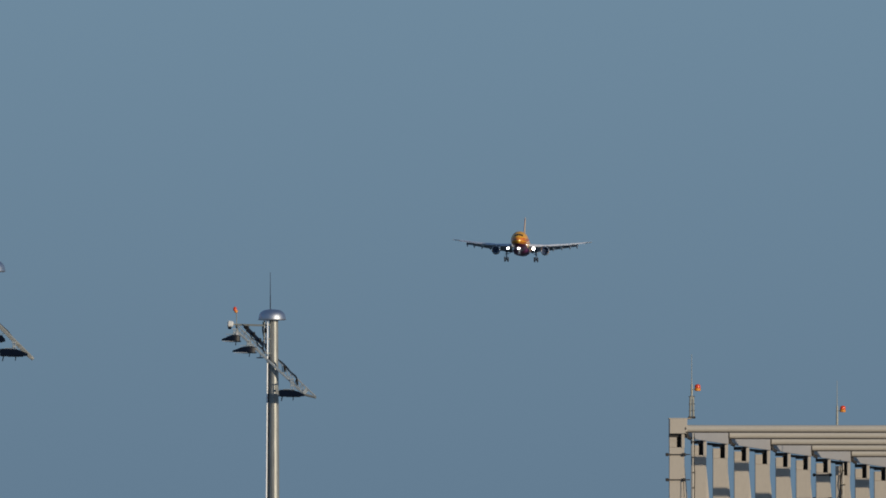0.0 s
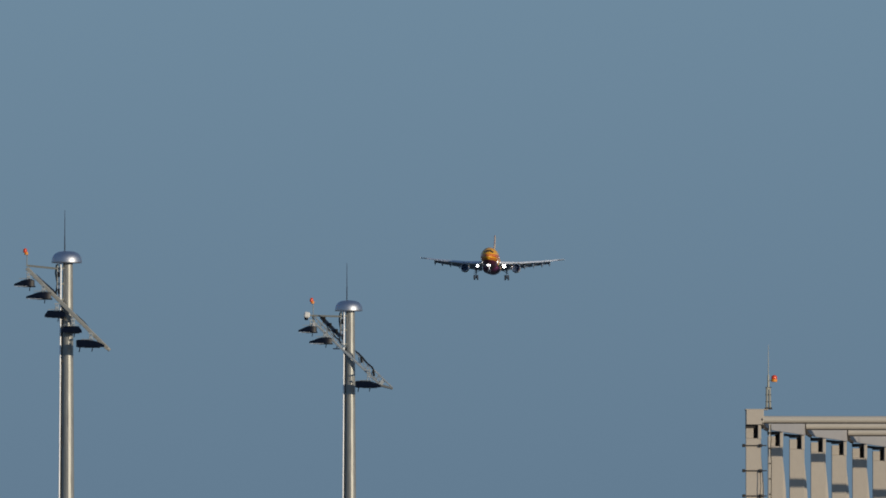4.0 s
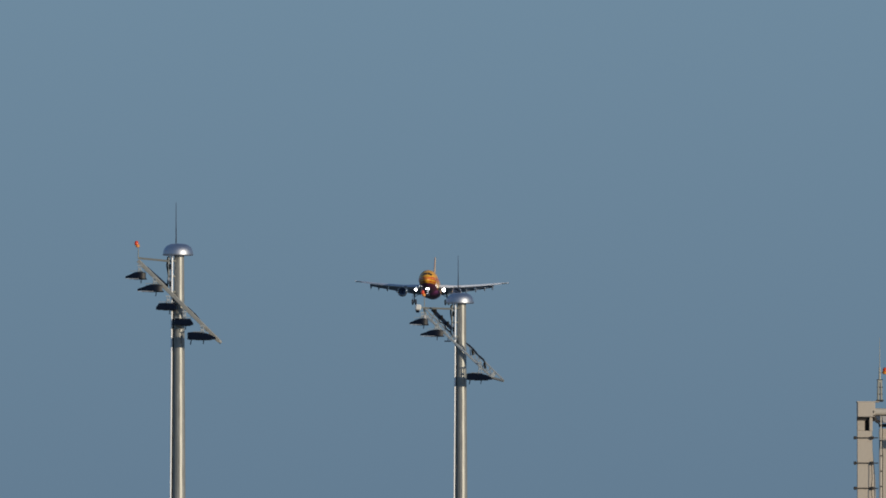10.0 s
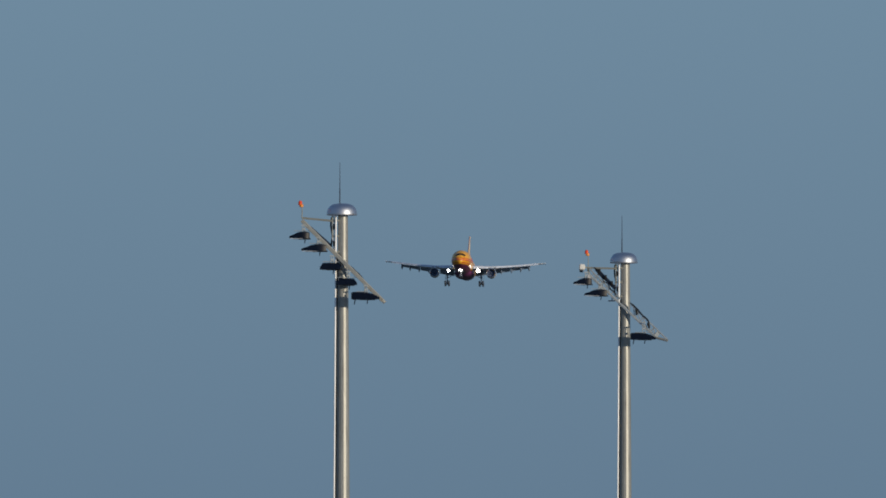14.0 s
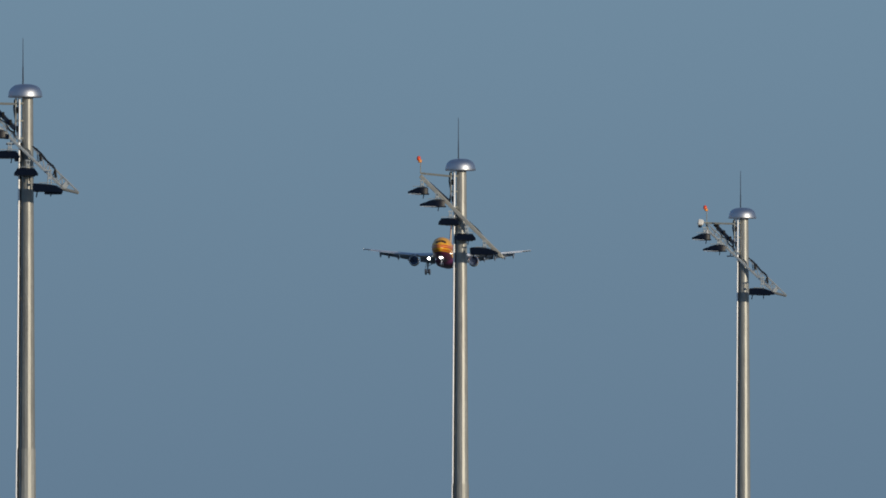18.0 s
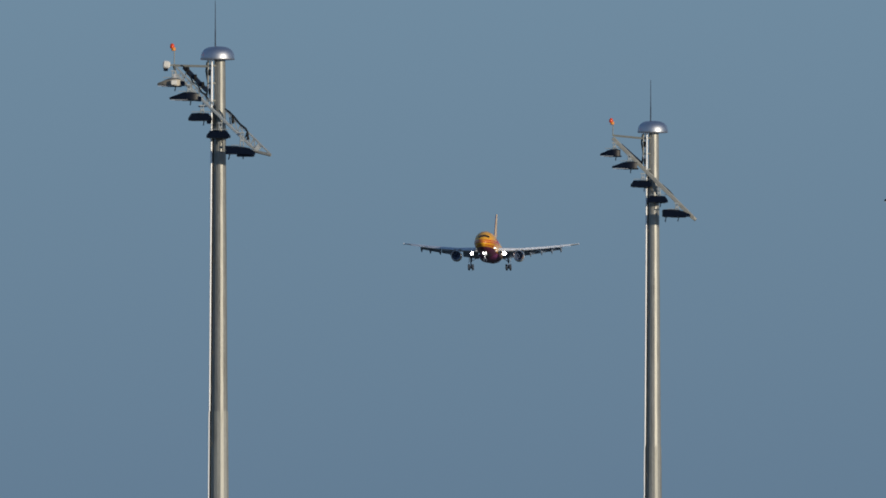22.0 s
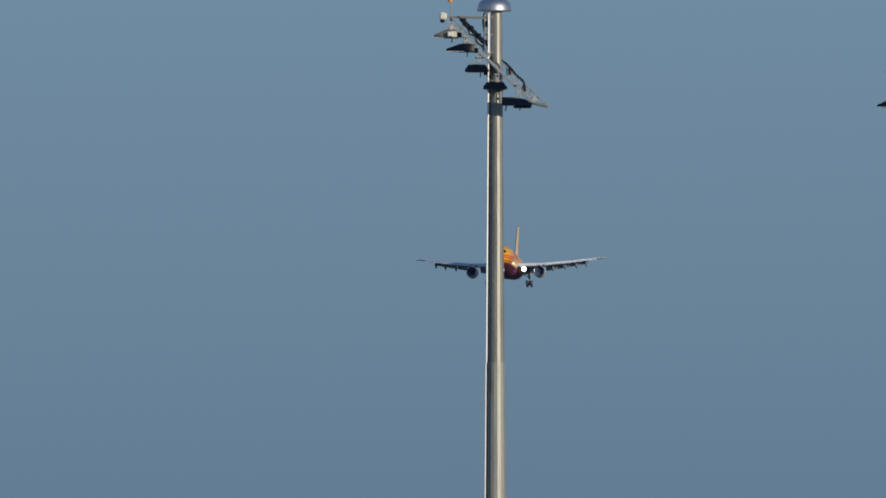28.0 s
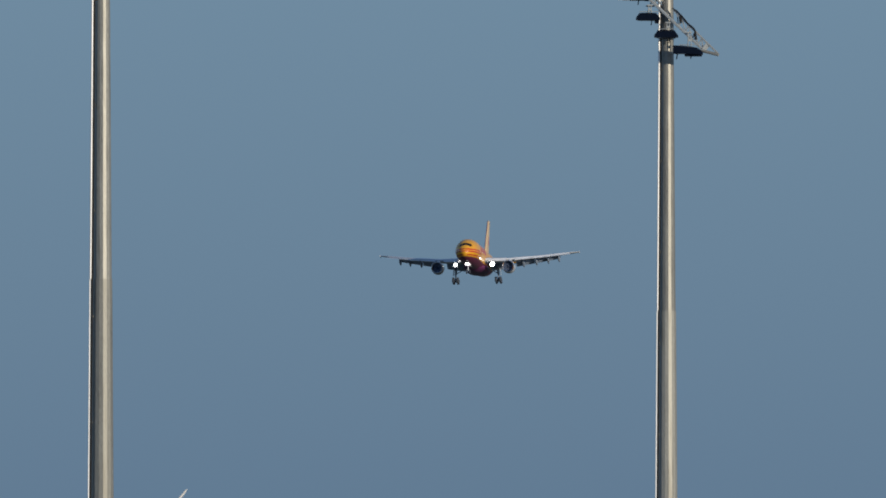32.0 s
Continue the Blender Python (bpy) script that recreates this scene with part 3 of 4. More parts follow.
def roof_beacon(x, y, z, post, rod, r):
    """A lightning rod on a short post with a red and orange obstruction beacon."""
    t = thing("roof_beacon", "slender grey lightning rod post with a red and orange beacon", "beacon", "roof beacons", pose(x, y, z))
    bm = bmesh.new()
    for dx in (-r, r) if r > 0.06 else (0,):
        tube(bm, (dx, 0, 0), (dx * 0.8, 0, post), 0.05, 0.05, 10)
    part("post", bm, FRAME, t)
    bm = bmesh.new()
    box(bm, (0, 0, 0.03), (0.30, 0.24, 0.08), None, 0.015)
    part("foot_plate", bm, VOID, t, "dark foot plate", smooth=False)
    for z in (0.30, 0.58, post) if r > 0.06 else ():
        bm = bmesh.new()
        box(bm, (0, 0, z), (0.24, 0.09, 0.035), None, 0.006)
        part("post_clamp", bm, VOID, t, smooth=False)
    bm = bmesh.new()
    tube(bm, (0, 0, post - 0.1), (0, 0, post + 0.5), 0.05, 0.04, 8)
    tube(bm, (0, 0, post + 0.5), (0, 0, rod), 0.018, 0.008, 8)
    part("lightning_rod", bm, FRAME, t)
    bm = bmesh.new()
    tube(bm, (0, -0.03, post + 0.28), (0.24, -0.03, post + 0.28), 0.02, n=7)
    part("bracket", bm, FRAME, t)
    bm = bmesh.new()
    lathe(bm, [(0.05, 0), (0.12, 0.01), (0.125, 0.11), (0.10, 0.12)], 16, Matrix.Translation((0.235, -0.03, post + 0.22)))
    part("beacon_base", bm, ORANGE, t, "orange beacon base")
    bm = bmesh.new()
    lathe(bm, [(0.115, 0.12), (0.12, 0.19), (0.10, 0.25), (0.04, 0.28)], 16, Matrix.Translation((0.235, -0.03, post + 0.22)))
    part("beacon_glass", bm, RED, t, "red beacon glass")
    return t


roof_beacon(28.44, 600.2, 24.72, 0.88, 2.60, 0.065)
roof_beacon(35.44, 619.5, 24.45, 0.84, 2.40, 0.05)


# ---- far wind turbine, only a blade tip of which rises into view ----
turbine = thing("wind_turbine", "small white three-bladed wind turbine far off on the plain", "wind turbine", at=pose(-288.5, 4500, 0))
HUB = 25.1
bm = bmesh.new()
lathe(bm, [(1.3, 0), (1.0, 14), (0.7, HUB - 0.7)], 20)
part("tower", bm, BLADE, turbine)
bm = bmesh.new()
box(bm, (0, 1.0, HUB), (1.5, 4.6, 1.6), None, 0.3)
part("nacelle", bm, BLADE, turbine)
rotor = new("rotor")
rotor.parent = turbine
bm = bmesh.new()
lathe(bm, [(0.75, 0.0), (0.75, 0.8), (0.5, 1.3), (0.1, 1.5)], 20, pose(0, 0, 0, 90, 0, 0))
part("hub", bm, BLADE, rotor)
for i in range(3):
    bm = bmesh.new()
    secs = []
    for r, ch, th in ((0.5, 0.9, 0.8), (3.0, 1.6, 0.45), (7.5, 1.25, 0.28), (13.5, 0.80, 0.15), (17.2, 0.50, 0.08), (18.0, 0.18, 0.05)):
        secs.append([Vector((ch * 0.62, 0, r)), Vector((ch * 0.1, th / 2, r)), Vector((-ch * 0.38, 0, r)), Vector((ch * 0.1, -th / 2, r))])
    rings(bm, secs)
    part("blade", bm, BLADE, rotor, at=pose(0, 0, 0, 0, 120 * i, 0))


# ---- the airliner: origin at the windscreen, nose towards -y ----
OY, OZ = 2.7, 1.0
jet = thing("airliner", "yellow and red twin-engined airliner with wheels and flaps down", "aircraft")


def L(x, y, z):
    """From nose-tip coordinates (y aft, z over the body's axis) to the jet's space."""
    return Vector((x, y - OY, z - OZ))


# livery: yellow above, red below, by height along the body
LIVERY = bpy.data.materials.new("yellow_and_red_livery")
LIVERY.use_nodes = True
n, l = LIVERY.node_tree.nodes, LIVERY.node_tree.links
b = n["Principled BSDF"]
co, sep = n.new("ShaderNodeTexCoord"), n.new("ShaderNodeSeparateXYZ")
l.new(co.outputs["Object"], sep.inputs["Vector"])
edge = n.new("ShaderNodeMapRange")
edge.inputs["From Min"].default_value, edge.inputs["From Max"].default_value = -2.72, -2.62
l.new(sep.outputs["Z"], edge.inputs["Value"])
mx = n.new("ShaderNodeMix"); mx.data_type = "RGBA"
# the lower red is blued in the paint itself for distance haze
mx.inputs["A"].default_value, mx.inputs["B"].default_value = (0.19, 0.032, 0.095, 1), (0.95, 0.455, 0.032, 1)
l.new(edge.outputs["Result"], mx.inputs["Factor"])
nz = n.new("ShaderNodeTexNoise"); nz.inputs["Scale"].default_value = 0.6
l.new(co.outputs["Object"], nz.inputs["Vector"])
vr = n.new("ShaderNodeMapRange"); vr.inputs["To Min"].default_value, vr.inputs["To Max"].default_value = 0.88, 1.08
l.new(nz.outputs["Fac"], vr.inputs["Value"])
mm = n.new("ShaderNodeMix"); mm.data_type, mm.blend_type = "RGBA", "MULTIPLY"
mm.inputs["Factor"].default_value = 1
l.new(mx.outputs["Result"], mm.inputs["A"]); l.new(vr.outputs["Result"], mm.inputs["B"])
l.new(mm.outputs["Result"], b.inputs["Base Color"])
b.inputs["Roughness"].default_value, b.inputs["Coat Weight"].default_value = 0.38, 0.3

# body sections: y aft of the nose, half width, half height, height of the centre
BODY = ((0.0, 0.05, 0.05, -0.75), (0.35, 0.75, 0.70, -0.70), (1.0, 1.30, 1.25, -0.52), (2.0, 1.85, 1.80, -0.34), (3.2, 2.28, 2.28, -0.18),
        (5.0, 2.62, 2.65, -0.06), (7.5, 2.80, 2.82, 0), (10, 2.82, 2.82, 0), (34, 2.82, 2.82, 0), (38, 2.75, 2.70, 0.12), (43, 2.30, 2.20, 0.52),
        (48, 1.55, 1.50, 1.02), (52, 0.75, 0.80, 1.45), (54, 0.25, 0.30, 1.62))


def body_ring(y, hw, hh, zc, n=40):
    return [L(hw * sin(2 * pi * i / n), y, zc + hh * cos(2 * pi * i / n)) for i in range(n)]


bm = bmesh.new()
rings(bm, [body_ring(*s) for s in BODY])
body = part("fuselage", bm, LIVERY, jet, "yellow upper and dark red lower fuselage")


def body_at(y):
    for a, c in zip(BODY, BODY[1:]):
        if a[0] <= y <= c[0]:
            k = (y - a[0]) / (c[0] - a[0])
            return [a[i] + k * (c[i] - a[i]) for i in (1, 2, 3)]


def skin(y, ang, out=0.012):
    """A point just over the body's skin: ang degrees from the top towards +x."""
    hw, hh, zc = body_at(y)
    return L((hw + out) * sin(radians(ang)), y, zc + (hh + out) * cos(radians(ang)))


def patch(name, y0, y1, a0, a1, mat, label="", parent=None, ny=6, na=6, slant=0.0, out=0.02):
    bm = bmesh.new()
    g = [[bm.verts.new(skin(y0 + (y1 - y0) * i / ny + slant * j / na, a0 + (a1 - a0) * j / na, out)) for j in range(na + 1)] for i in range(ny + 1)]
    lo = [[bm.verts.new(skin(y0 + (y1 - y0) * i / ny + slant * j / na, a0 + (a1 - a0) * j / na, out - 0.05)) for j in range(na + 1)] for i in range(ny + 1)]
    for i in range(ny):
        for j in range(na):
            bm.faces.new((g[i][j], g[i + 1][j], g[i + 1][j + 1], g[i][j + 1]))
    rim = [(i, 0) for i in range(ny)] + [(ny, j) for j in range(na)] + [(ny - i, na) for i in range(ny)] + [(0, na - j) for j in range(na)]
    for (a, b_), (c, d) in zip(rim, rim[1:] + rim[:1]):
        bm.faces.new((g[a][b_], g[c][d], lo[c][d], lo[a][b_]))
    return part(name, bm, mat, parent or jet, label)


# cockpit panes: three each side
for s in (-1, 1):
    for a0, a1, y0, y1 in ((0.6, 28, 1.24, 2.00), (28.6, 50, 1.36, 2.14)):
        patch("cockpit_window", y0, y1, s * a0, s * a1, COCKPIT, "dark cockpit pane", body, 4, 4)
# plain red marks on both sides in place of lettering, and two thin cheek lines round the nose
def cheek_line(z0, z1, y0, y1, side):
    bm = bmesh.new()
    rows = []
    for y in sorted({y0 + (y1 - y0) * (i / 40) ** 2 for i in range(41)} | {s[0] for s in BODY if y0 < s[0] < y1}):
        hw, hh, zc = body_at(y)
        a = [math.degrees(math.acos(max(-1, min(1, (z - zc) / hh)))) for z in (z1, z0)]
        rows.append([bm.verts.new(skin(y, side * v, o)) for v, o in [(a[0], -0.03)] + [(a[0] + (a[1] - a[0]) * k / 10, 0.02) for k in range(11)] + [(a[1], -0.03)]])
    for p, q in zip(rows, rows[1:]):
        for i in range(12):
            bm.faces.new((p[i], p[i + 1], q[i + 1], q[i]))
    bmesh.ops.remove_doubles(bm, verts=bm.verts[:], dist=0.001)
    part("cheek_line", bm, MARK, body, "thin red cheek line")


for s in (-1, 1):
    for y0 in (9.0, 12.6, 16.2):
        patch("side_mark", y0, y0 + 2.6, s * 58, s * 88, MARK, "plain red side mark", body, 4, 8, -0.9)
    cheek_line(-0.20, 0.06, 0.30, 8.6, s)
    cheek_line(-0.66, -0.42, 0.05, 8.6, s)
    cheek_line(-1.38, -1.18, 0.40, 8.6, s)
# belly fairing
bm = bmesh.new()
rings(bm, [[L(w * sin(2 * pi * i / 24), y, -2.1 + h * cos(2 * pi * i / 24)) for i in range(24)] for y, w, h in ((17, 0.4, 0.3), (19, 2.2, 0.95), (22, 2.7, 1.25), (28, 2.7, 1.25), (31, 2.0, 0.9), (33, 0.4, 0.3))])
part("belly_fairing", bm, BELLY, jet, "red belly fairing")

# wing stations: span, leading edge aft, chord, height, thickness ratio
WINGS = ((2.4, 17.0, 10.6, -0.88, 0.120), (7.9, 20.6, 7.4, -0.45, 0.110), (14.5, 24.9, 5.0, 0.52, 0.105), (20.5, 28.7, 3.3, 1.55, 0.10), (22.0, 29.9, 2.5, 1.80, 0.09), (22.42, 30.7, 1.5, 1.88, 0.06))
FOIL = ((0, 0), (0.02, 0.26), (0.08, 0.44), (0.2, 0.56), (0.4, 0.56), (0.65, 0.36), (0.88, 0.12), (1, 0.01), (0.88, -0.06), (0.65, -0.22), (0.4, -0.40), (0.2, -0.42), (0.08, -0.32), (0.02, -0.18))


def wing_at(x):
    for a, c in zip(WINGS, WINGS[1:]):
        if a[0] <= x <= c[0]:
            k = (x - a[0]) / (c[0] - a[0])
            return [a[i] + k * (c[i] - a[i]) for i in (1, 2, 3, 4)]


def foil_panel(name, stations, mat, parent, label=""):
    bm = bmesh.new()
    rings(bm, [[L(x, y + ch * u, z + ch * th * v + ch * u * droop) for u, v in FOIL] for x, y, ch, z, th, droop in stations])
    return part(name, bm, mat, parent, label)


for s in (-1, 1):
    bm = bmesh.new()
    rings(bm, [[L(s * x, le + ch * 0.97 * u, z + ch * th * v) for u, v in FOIL] for x, le, ch, z, th in WINGS])
    wing = part("wing", bm, WING, jet, "pale grey swept wing")
    # drooped slats
    for x0, x1 in ((3.4, 6.9), (8.9, 12.6), (12.7, 16.5), (16.6, 20.6)):
        st = []
        for x in (x0, (x0 + x1) / 2, x1):
            le, ch, z, th = wing_at(x)
            st.append((s * x, le - 0.55, 0.16 * ch + 0.3, z - 0.38, 0.15, 0.30))
        foil_panel("slat", st, WING, wing)
    # lowered flaps
    for x0, x1 in ((3.0, 7.0), (8.6, 12.6), (12.7, 18.2)):
        st = []
        for x in (x0, (x0 + x1) / 2, x1):
            le, ch, z, th = wing_at(x)
            st.append((s * x, le + ch * 0.86, ch * 0.25, z - 0.10, 0.16, -0.52))
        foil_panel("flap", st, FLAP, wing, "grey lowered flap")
    # flap track fairings
    for x in (5.2, 10.2, 13.0, 15.6, 17.9):
        le, ch, z, th = wing_at(x)
        bm = bmesh.new()
        ln = ch * 0.62
        rings(bm, [[L(s * x + r * 0.28 * sin(2 * pi * i / 10), le + ch * 0.55 + ln * u, z - 0.35 - dz + r * 0.42 * cos(2 * pi * i / 10)) for i in range(10)]
                   for u, r, dz in ((0, 0.1, 0.0), (0.15, 0.75, 0.05), (0.45, 1, 0.22), (0.75, 0.85, 0.62), (1, 0.1, 1.05))])
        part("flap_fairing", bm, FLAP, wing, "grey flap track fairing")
    # engine: cowl, bright lip, fan, pylon
    ex_, ey_, ez_ = 8.0 * s, 15.6, -2.55
    m = Matrix.Translation(L(ex_, ey_, ez_)) @ pose(0, 0, 0, -90, 0, 0)
    bm = bmesh.new()
    lathe(bm, [(1.20, 0.15), (1.32, 0.25), (1.40, 1.2), (1.40, 2.6), (1.22, 3.9), (1.05, 4.3), (0.85, 4.2), (0.62, 5.6), (0.40, 5.9), (0.30, 5.2), (0.02, 5.2)], 36, m, False)
    cowl = part("engine_cowl", bm, WING, jet, "pale grey engine cowl")
    bm = bmesh.new()
    lathe(bm, [(1.32, 0.26), (1.27, 0.08), (1.19, 0.0), (1.11, 0.06), (1.08, 0.3), (1.10, 0.3), (1.2, 0.25)], 36, m, False)
    part("inlet_lip", bm, METAL, cowl, "bright metal inlet lip")
    bm = bmesh.new()
    lathe(bm, [(1.09, 0.3), (1.13, 1.2), (0.34, 1.2), (0.02, 0.72), (0.34, 1.25), (1.15, 1.3)], 36, m, False)
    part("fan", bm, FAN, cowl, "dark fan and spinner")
    bm = bmesh.new()
    for i in range(20):
        a = 2 * pi * i / 20
        r = Matrix.Rotation(a, 4, "Z")
        box(bm, (m @ r @ Matrix.Translation((0.72, 0, 1.1))).translation, (0.10, 0.02, 0.76), (m @ r).to_3x3() @ Matrix.Rotation(radians(90), 3, "Y") @ Matrix.Rotation(radians(35), 3, "Z"))
    part("fan_blades", bm, GEAR, cowl, smooth=False)
    bm = bmesh.new()
    rings(bm, [[L(ex_ + dx * w, y, z) for dx, z in ((-1, zl), (1, zl), (1, zh), (-1, zh))] for y, w, zl, zh in ((17.6, 0.08, -1.35, -1.10), (19, 0.2, -1.5, -0.75), (22, 0.24, -1.6, -0.65), (25, 0.08, -1.1, -0.65))])
    part("pylon", bm, WING, jet, smooth=False)
    # tailplane
    bm = bmesh.new()
    rings(bm, [[L(s * x, le + ch * u, z + ch * 0.10 * v) for u, v in FOIL] for x, le, ch, z in ((0.8, 45.0, 6.0, 1.2), (5, 48.4, 3.9, 1.65), (8.1, 50.8, 2.3, 1.98))])
    part("tailplane", bm, YELLOW, jet)
    # main gear
    gx, gy = 4.82 * s, 25.2
    bm = bmesh.new()
    tube(bm, L(gx * 0.96, gy, -1.6), L(gx, gy, -3.4), 0.24, 0.22, 14)
    tube(bm, L(gx, gy, -3.4), L(gx, gy, -4.70), 0.15, 0.15, 14)
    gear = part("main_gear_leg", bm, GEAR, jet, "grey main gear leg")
    bm = bmesh.new()
    tube(bm, L(gx, gy - 0.9, -4.55), L(gx, gy + 0.9, -4.85), 0.14, n=12)
    for dy, dz in ((-0.72, 0.12), (0.72, -0.12)):
        tube(bm, L(gx - 0.5, gy + dy, -4.70 + dz), L(gx + 0.5, gy + dy, -4.70 + dz), 0.09, n=10)
    part("bogie_beam", bm, GEAR, gear)
    bm = bmesh.new()
    tube(bm, L(gx, gy + 0.1, -3.2), L(gx * 0.55, gy + 0.2, -2.0), 0.09, n=8)
    tube(bm, L(gx, gy - 0.1, -3.0), L(gx, gy - 1.9, -1.7), 0.07, n=8)
    part("side_stay", bm, GEAR, gear)
    bm = bmesh.new()
    box(bm, L(gx + s * 0.42, gy, -2.65), (0.07, 1.7, 1.9), Matrix.Rotation(radians(-8 * s), 3, "Y"), 0.02)
    part("gear_door", bm, WING, gear, "pale gear door")
    for dy, dz in ((-0.72, 0.12), (0.72, -0.12)):
        for dx in (-0.48, 0.48):
            bm = bmesh.new()
            lathe(bm, [(0.30, -0.25), (0.54, -0.25), (0.62, -0.17), (0.64, 0), (0.62, 0.17), (0.54, 0.25), (0.30, 0.25)], 24,
                  Matrix.Translation(L(gx + dx, gy + dy, -4.70 + dz)) @ pose(0, 0, 0, 0, 90, 0))
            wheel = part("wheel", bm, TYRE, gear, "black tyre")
            bm = bmesh.new()
            lathe(bm, [(0.10, -0.20), (0.29, -0.265), (0.29, 0.265), (0.10, 0.20)], 16, Matrix.Translation(L(gx + dx, gy + dy, -4.70 + dz)) @ pose(0, 0, 0, 0, 90, 0))
            part("rim", bm, GEAR, gear)
    # lights
    bm = bmesh.new()
    # glass oversized to stand in for glare, wider on the +x side
    glass = 0.49 if s > 0 else 0.37
    tube(bm, L(4.15 * s, 19.3, -1.75), L(4.15 * s, 18.6, -1.75), glass * 0.7, glass + 0.02, 20)
    lamp = part("landing_light_housing", bm, GEAR, jet)
    bm = bmesh.new()
    tube(bm, L(4.15 * s, 18.59, -1.75), L(4.15 * s, 18.57, -1.75), glass, glass - 0.01, 20)
    part("landing_light", bm, LANDING, lamp, "bright white landing light")
    bm = bmesh.new()
    tip = WINGS[-1]
    rings(bm, [[L(s * (tip[0] + 0.02 + dx), tip[1] + y, tip[3] + z) for dx in (-0.03, 0.03)][::1] + [L(s * (tip[0] + 0.02 + dx), tip[1] + y + w, tip[3] + z) for dx in (0.03, -0.03)]
               for y, w, z in ((0.8, 0.5, -0.32), (0.1, 1.3, -0.05), (0.1, 1.3, 0.05), (0.7, 0.6, 0.36))])
    part("wingtip_fence", bm, FLAP, wing, "small dark wingtip fence", smooth=False)
# wingtip strobes: turning capsules that show their lit face for an instant
strobes = []
for s in (-1, 1):
    pivot = new("wingtip_strobe")
    pivot.parent = jet
    bm = bmesh.new()
    tube(bm, (0, 0.16, 0), (0, -0.12, 0), 0.13, 0.17, 12)
    part("strobe_housing", bm, WING, pivot)
    bm = bmesh.new()
    lathe(bm, [(0.165, 0.0), (0.15, 0.07), (0.08, 0.12), (0.01, 0.13)], 12, pose(0, -0.12, 0, 90, 0, 0))
    part("strobe_flash", bm, LANDING, pivot, "bright white strobe glass")
    strobes.append((pivot, L(s * 22.48, 30.75, 1.92)))
# fin and rudder
bm = bmesh.new()
rings(bm, [[L(ch * 0.075 * v, le + ch * u, z) for u, v in FOIL] for le, ch, z in ((40.0, 9.0, 2.2), (43.2, 7.2, 5.6), (48.1, 4.7, 10.75), (49.0, 4.1, 11.24))])
tail_fin = part("tail_fin", bm, PALE_YELLOW, jet, "yellow swept tail fin")
# dark strip stands for the shaded -x side of the leading edge
bm = bmesh.new()
rings(bm, [[L(dx, le + dy, z) for dx, dy in ((-0.15, 0.30), (-0.08, 0.0), (0.0, -0.06), (0.04, 0.0), (0.06, 0.10))] for le, z in ((40.6, 2.8), (43.2, 5.6), (48.1, 10.75), (48.9, 11.2))])
part("fin_leading_edge", bm, BELLY, tail_fin, "dark red strip painted as shade along the fin edge")
for s in (-1, 1):
    bm = bmesh.new()
    box(bm, L(s * 0.19, 47.9, 6.6), (0.05, 2.0, 2.2), Matrix.Rotation(radians(10), 3, "X"), 0.01)
    part("fin_mark", bm, MARK, tail_fin, "plain red fin mark", smooth=False)
# nose gear
bm = bmesh.new()
tube(bm, L(0, 6.6, -2.4), L(0, 6.4, -4.5), 0.13, 0.10, 12)
tube(bm, L(-0.42, 6.4, -4.55), L(0.42, 6.4, -4.55), 0.07, n=8)
tube(bm, L(0, 6.5, -3.4), L(0, 8.4, -2.6), 0.06, n=8)
ng = part("nose_gear_leg", bm, WING, jet, "pale nose gear leg")
for dx in (-0.32, 0.32):
    bm = bmesh.new()
    lathe(bm, [(0.2, -0.15), (0.40, -0.15), (0.48, -0.08), (0.50, 0), (0.48, 0.08), (0.40, 0.15), (0.2, 0.15)], 20, Matrix.Translation(L(dx, 6.4, -4.55)) @ pose(0, 0, 0, 0, 90, 0))
    part("nose_wheel", bm, TYRE, ng, "black tyre")
for s in (-1, 1):
    bm = bmesh.new()
    box(bm, L(s * 0.50, 6.2, -2.95), (0.05, 1.9, 0.8), None, 0.01)
    part("nose_gear_door", bm, WING, jet, smooth=False)
    bm = bmesh.new()
    tube(bm, L(0.21 * s - 0.15, 6.00, -2.75), L(0.21 * s - 0.15, 5.98, -2.75), 0.27, 0.26, 16)
    part("nose_light", bm, LANDING, ng, "bright white nose gear light")


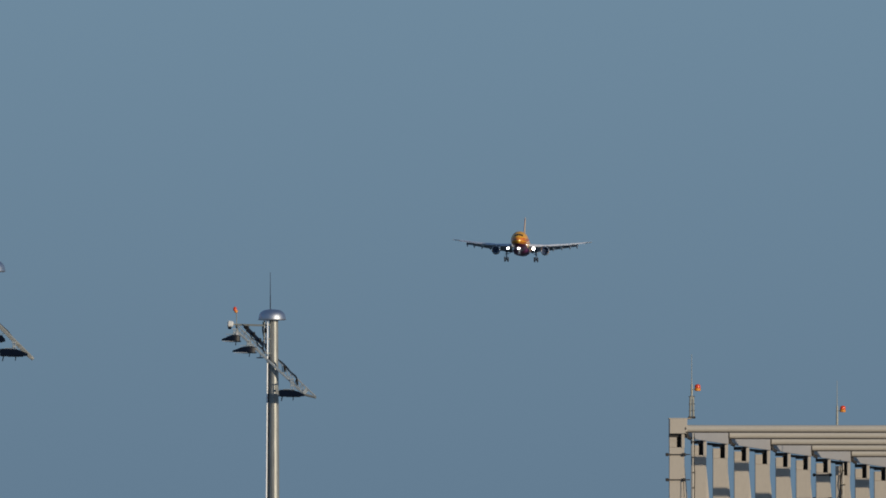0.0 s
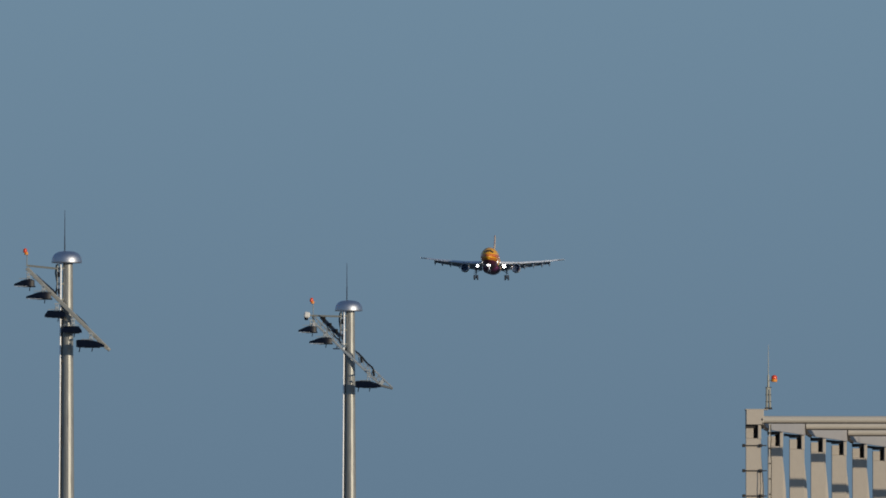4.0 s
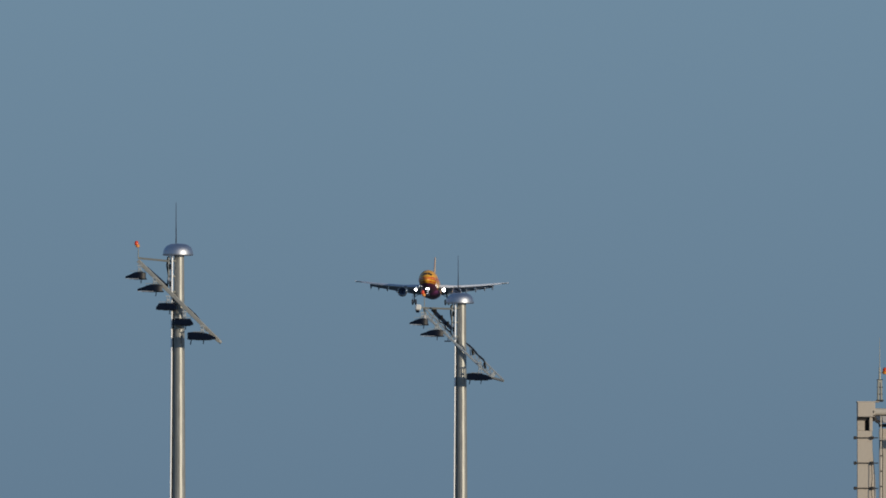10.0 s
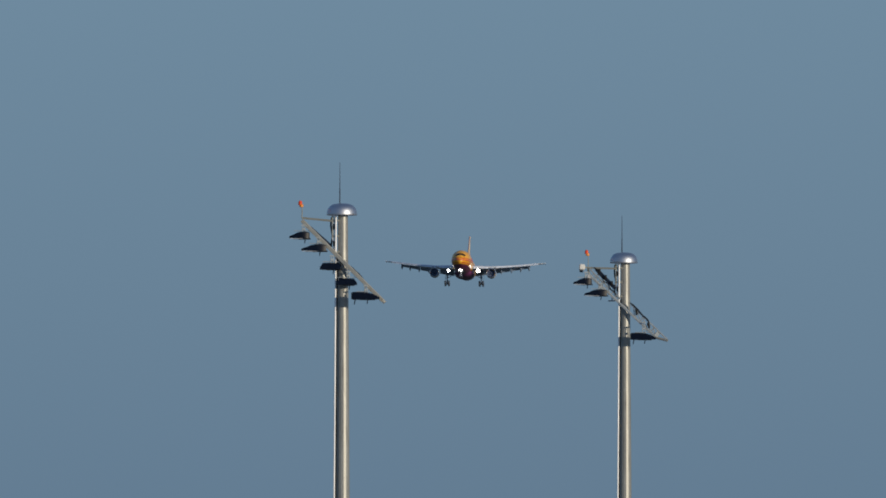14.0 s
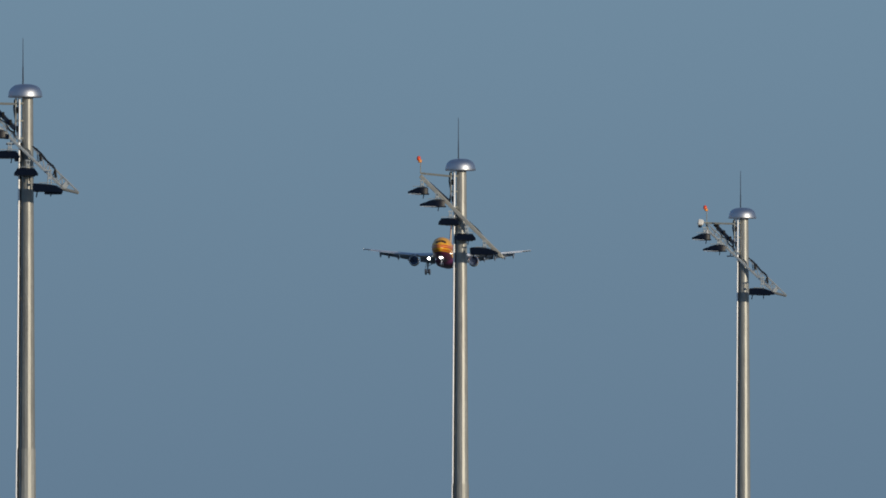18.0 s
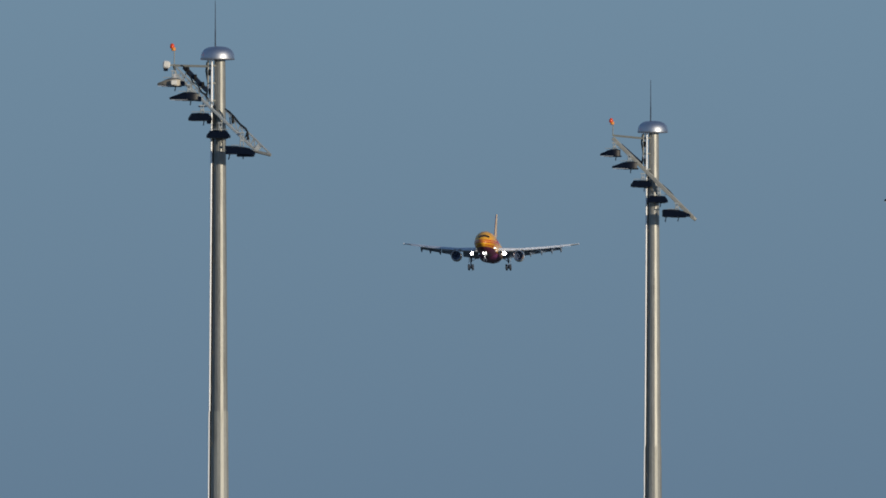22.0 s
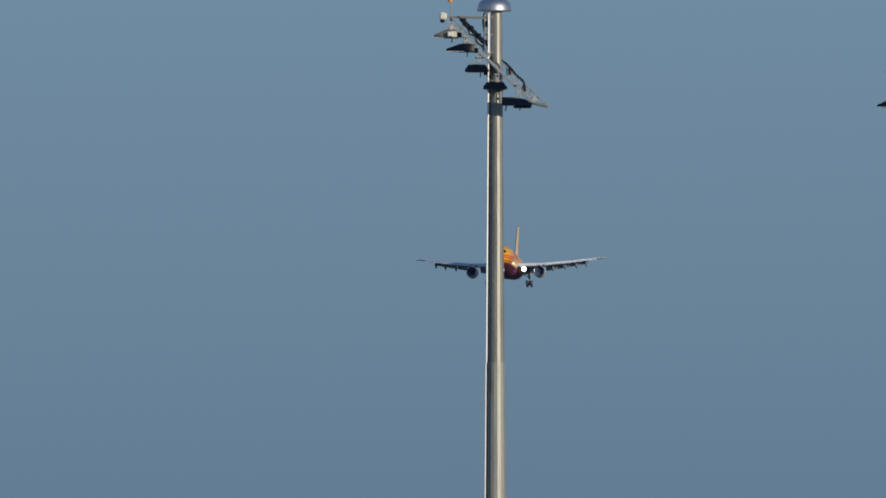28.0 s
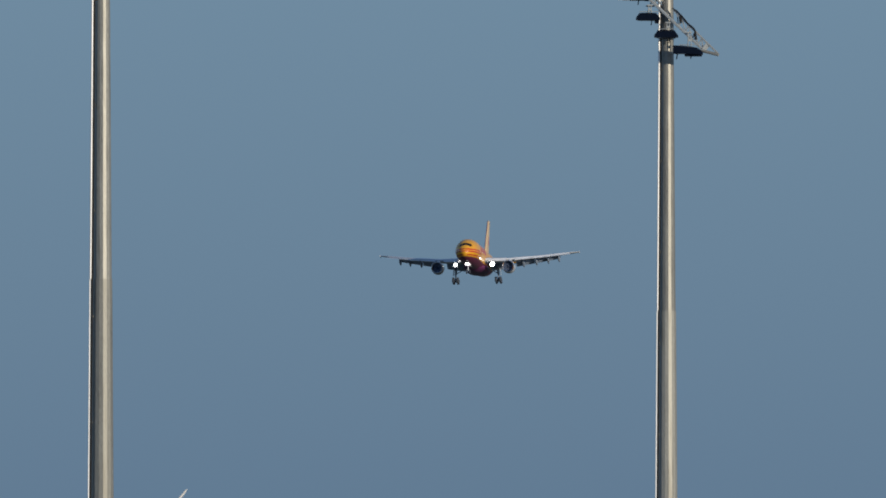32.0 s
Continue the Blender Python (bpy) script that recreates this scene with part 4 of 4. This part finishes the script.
# ---- what moves ----
# seconds, place of the windscreen in metres, heading off the line of sight, nose-up pitch and bank in degrees
FLIGHT = [
    (0, 171.45, 4798.7, 200.83, 4.25, 3.11, 1.21),
    (0.5, 166.38, 4775.6, 199.01, 4.20, 3.18, 1.17),
    (1, 161.42, 4752.5, 196.98, 4.14, 3.28, 1.13),
    (1.5, 156.38, 4729.4, 195.11, 4.06, 3.41, 1.07),
    (2, 151.51, 4706.3, 193.08, 3.98, 3.53, 1.01),
    (2.5, 146.58, 4683.1, 191.19, 3.90, 3.65, 0.96),
    (3, 141.56, 4660.0, 189.27, 3.84, 3.76, 0.91),
    (3.5, 136.59, 4636.8, 187.36, 3.78, 3.87, 0.86),
    (5.5, 117.14, 4544.1, 180.15, 3.62, 4.21, 0.68),
    (6, 112.36, 4520.9, 178.46, 3.59, 4.27, 0.65),
    (6.5, 107.49, 4497.7, 176.84, 3.58, 4.30, 0.64),
    (7, 102.79, 4474.5, 175.28, 3.58, 4.31, 0.64),
    (7.5, 97.98, 4451.3, 173.67, 3.59, 4.31, 0.64),
    (8, 93.02, 4428.0, 172.19, 3.59, 4.30, 0.65),
    (8.5, 88.08, 4404.8, 170.47, 3.60, 4.28, 0.66),
    (9, 83.18, 4381.5, 169.03, 3.60, 4.26, 0.68),
    (9.5, 78.20, 4358.2, 167.46, 3.60, 4.24, 0.71),
    (10, 73.15, 4335.0, 165.83, 3.60, 4.20, 0.74),
    (10.5, 68.04, 4311.7, 164.42, 3.59, 4.16, 0.77),
    (11, 63.20, 4288.4, 162.87, 3.58, 4.13, 0.81),
    (11.5, 58.16, 4265.1, 161.31, 3.57, 4.09, 0.84),
    (12, 53.24, 4241.7, 159.77, 3.56, 4.06, 0.86),
    (12.5, 48.32, 4218.4, 158.29, 3.54, 4.04, 0.88),
    (13, 43.44, 4195.1, 156.69, 3.52, 4.02, 0.90),
    (13.5, 38.43, 4171.7, 154.90, 3.49, 4.00, 0.91),
    (14, 33.42, 4148.4, 153.19, 3.46, 3.98, 0.91),
    (14.5, 28.66, 4125.0, 151.21, 3.43, 3.98, 0.91),
    (15, 23.72, 4101.6, 149.38, 3.40, 3.98, 0.90),
    (15.5, 18.89, 4078.2, 147.62, 3.36, 3.99, 0.87),
    (18, -4.94, 3961.1, 138.15, 3.21, 4.09, 0.64),
    (18.5, -9.58, 3937.7, 136.33, 3.19, 4.08, 0.60),
    (19, -14.35, 3914.2, 134.47, 3.17, 4.05, 0.55),
    (19.5, -19.12, 3890.7, 132.59, 3.16, 4.01, 0.50),
    (20, -23.76, 3867.3, 130.80, 3.15, 3.96, 0.45),
    (20.5, -28.48, 3843.8, 129.08, 3.15, 3.90, 0.40),
    (21, -33.13, 3820.3, 127.26, 3.14, 3.84, 0.35),
    (21.5, -37.85, 3796.8, 125.47, 3.14, 3.78, 0.29),
    (22, -42.70, 3773.3, 123.73, 3.14, 3.72, 0.24),
    (22.5, -47.38, 3749.7, 121.95, 3.15, 3.65, 0.18),
    (23, -52.20, 3726.2, 120.16, 3.16, 3.59, 0.12),
    (23.5, -56.90, 3702.6, 118.17, 3.18, 3.52, 0.06),
    (24, -61.70, 3679.1, 116.22, 3.20, 3.45, -0.01),
    (24.5, -66.50, 3655.5, 114.25, 3.22, 3.41, -0.07),
    (25, -71.37, 3631.9, 112.21, 3.25, 3.40, -0.14),
    (25.5, -76.19, 3608.4, 110.10, 3.28, 3.42, -0.21),
    (26, -81.03, 3584.8, 107.96, 3.31, 3.46, -0.29),
    (26.5, -85.93, 3561.1, 106.05, 3.35, 3.53, -0.36),
    (28.5, -105.71, 3466.6, 98.15, 3.50, 3.83, -0.66),
    (29, -110.54, 3443.0, 96.12, 3.54, 3.92, -0.73),
    (29.5, -115.51, 3419.3, 94.18, 3.58, 4.01, -0.80),
    (30, -120.50, 3395.6, 92.23, 3.62, 4.11, -0.87),
    (30.5, -125.62, 3371.9, 90.43, 3.65, 4.21, -0.93),
    (31, -130.77, 3348.2, 88.70, 3.69, 4.31, -1.00),
    (31.5, -135.82, 3324.5, 86.85, 3.72, 4.38, -1.05),
    (32, -141.13, 3300.8, 85.09, 3.74, 4.44, -1.09),
]


def motions():
    walk(jet, [(t, pose(x, y, z, 0, 0, -heading) @ pose(0, 0, 0, 0, roll, 0) @ pose(0, 0, 0, -pitch, 0, 0)) for t, x, y, z, heading, pitch, roll in FLIGHT])
    for pivot, at in strobes:
        walk(pivot, [(t, Matrix.Translation(at) @ pose(0, 0, 0, 0, 0, turn)) for t, turn in
                     ((0, 180), (10.9, 180), (10.9334, 120), (10.9667, 55), (11, 0), (11.0334, -55), (11.0667, -120), (11.1, -180), (32, -180))])
    walk(rotor, [(t, pose(0, -1.5, HUB, 0, 64.0 * (t - 31.39), 0)) for t in range(0, 33)])


motions()
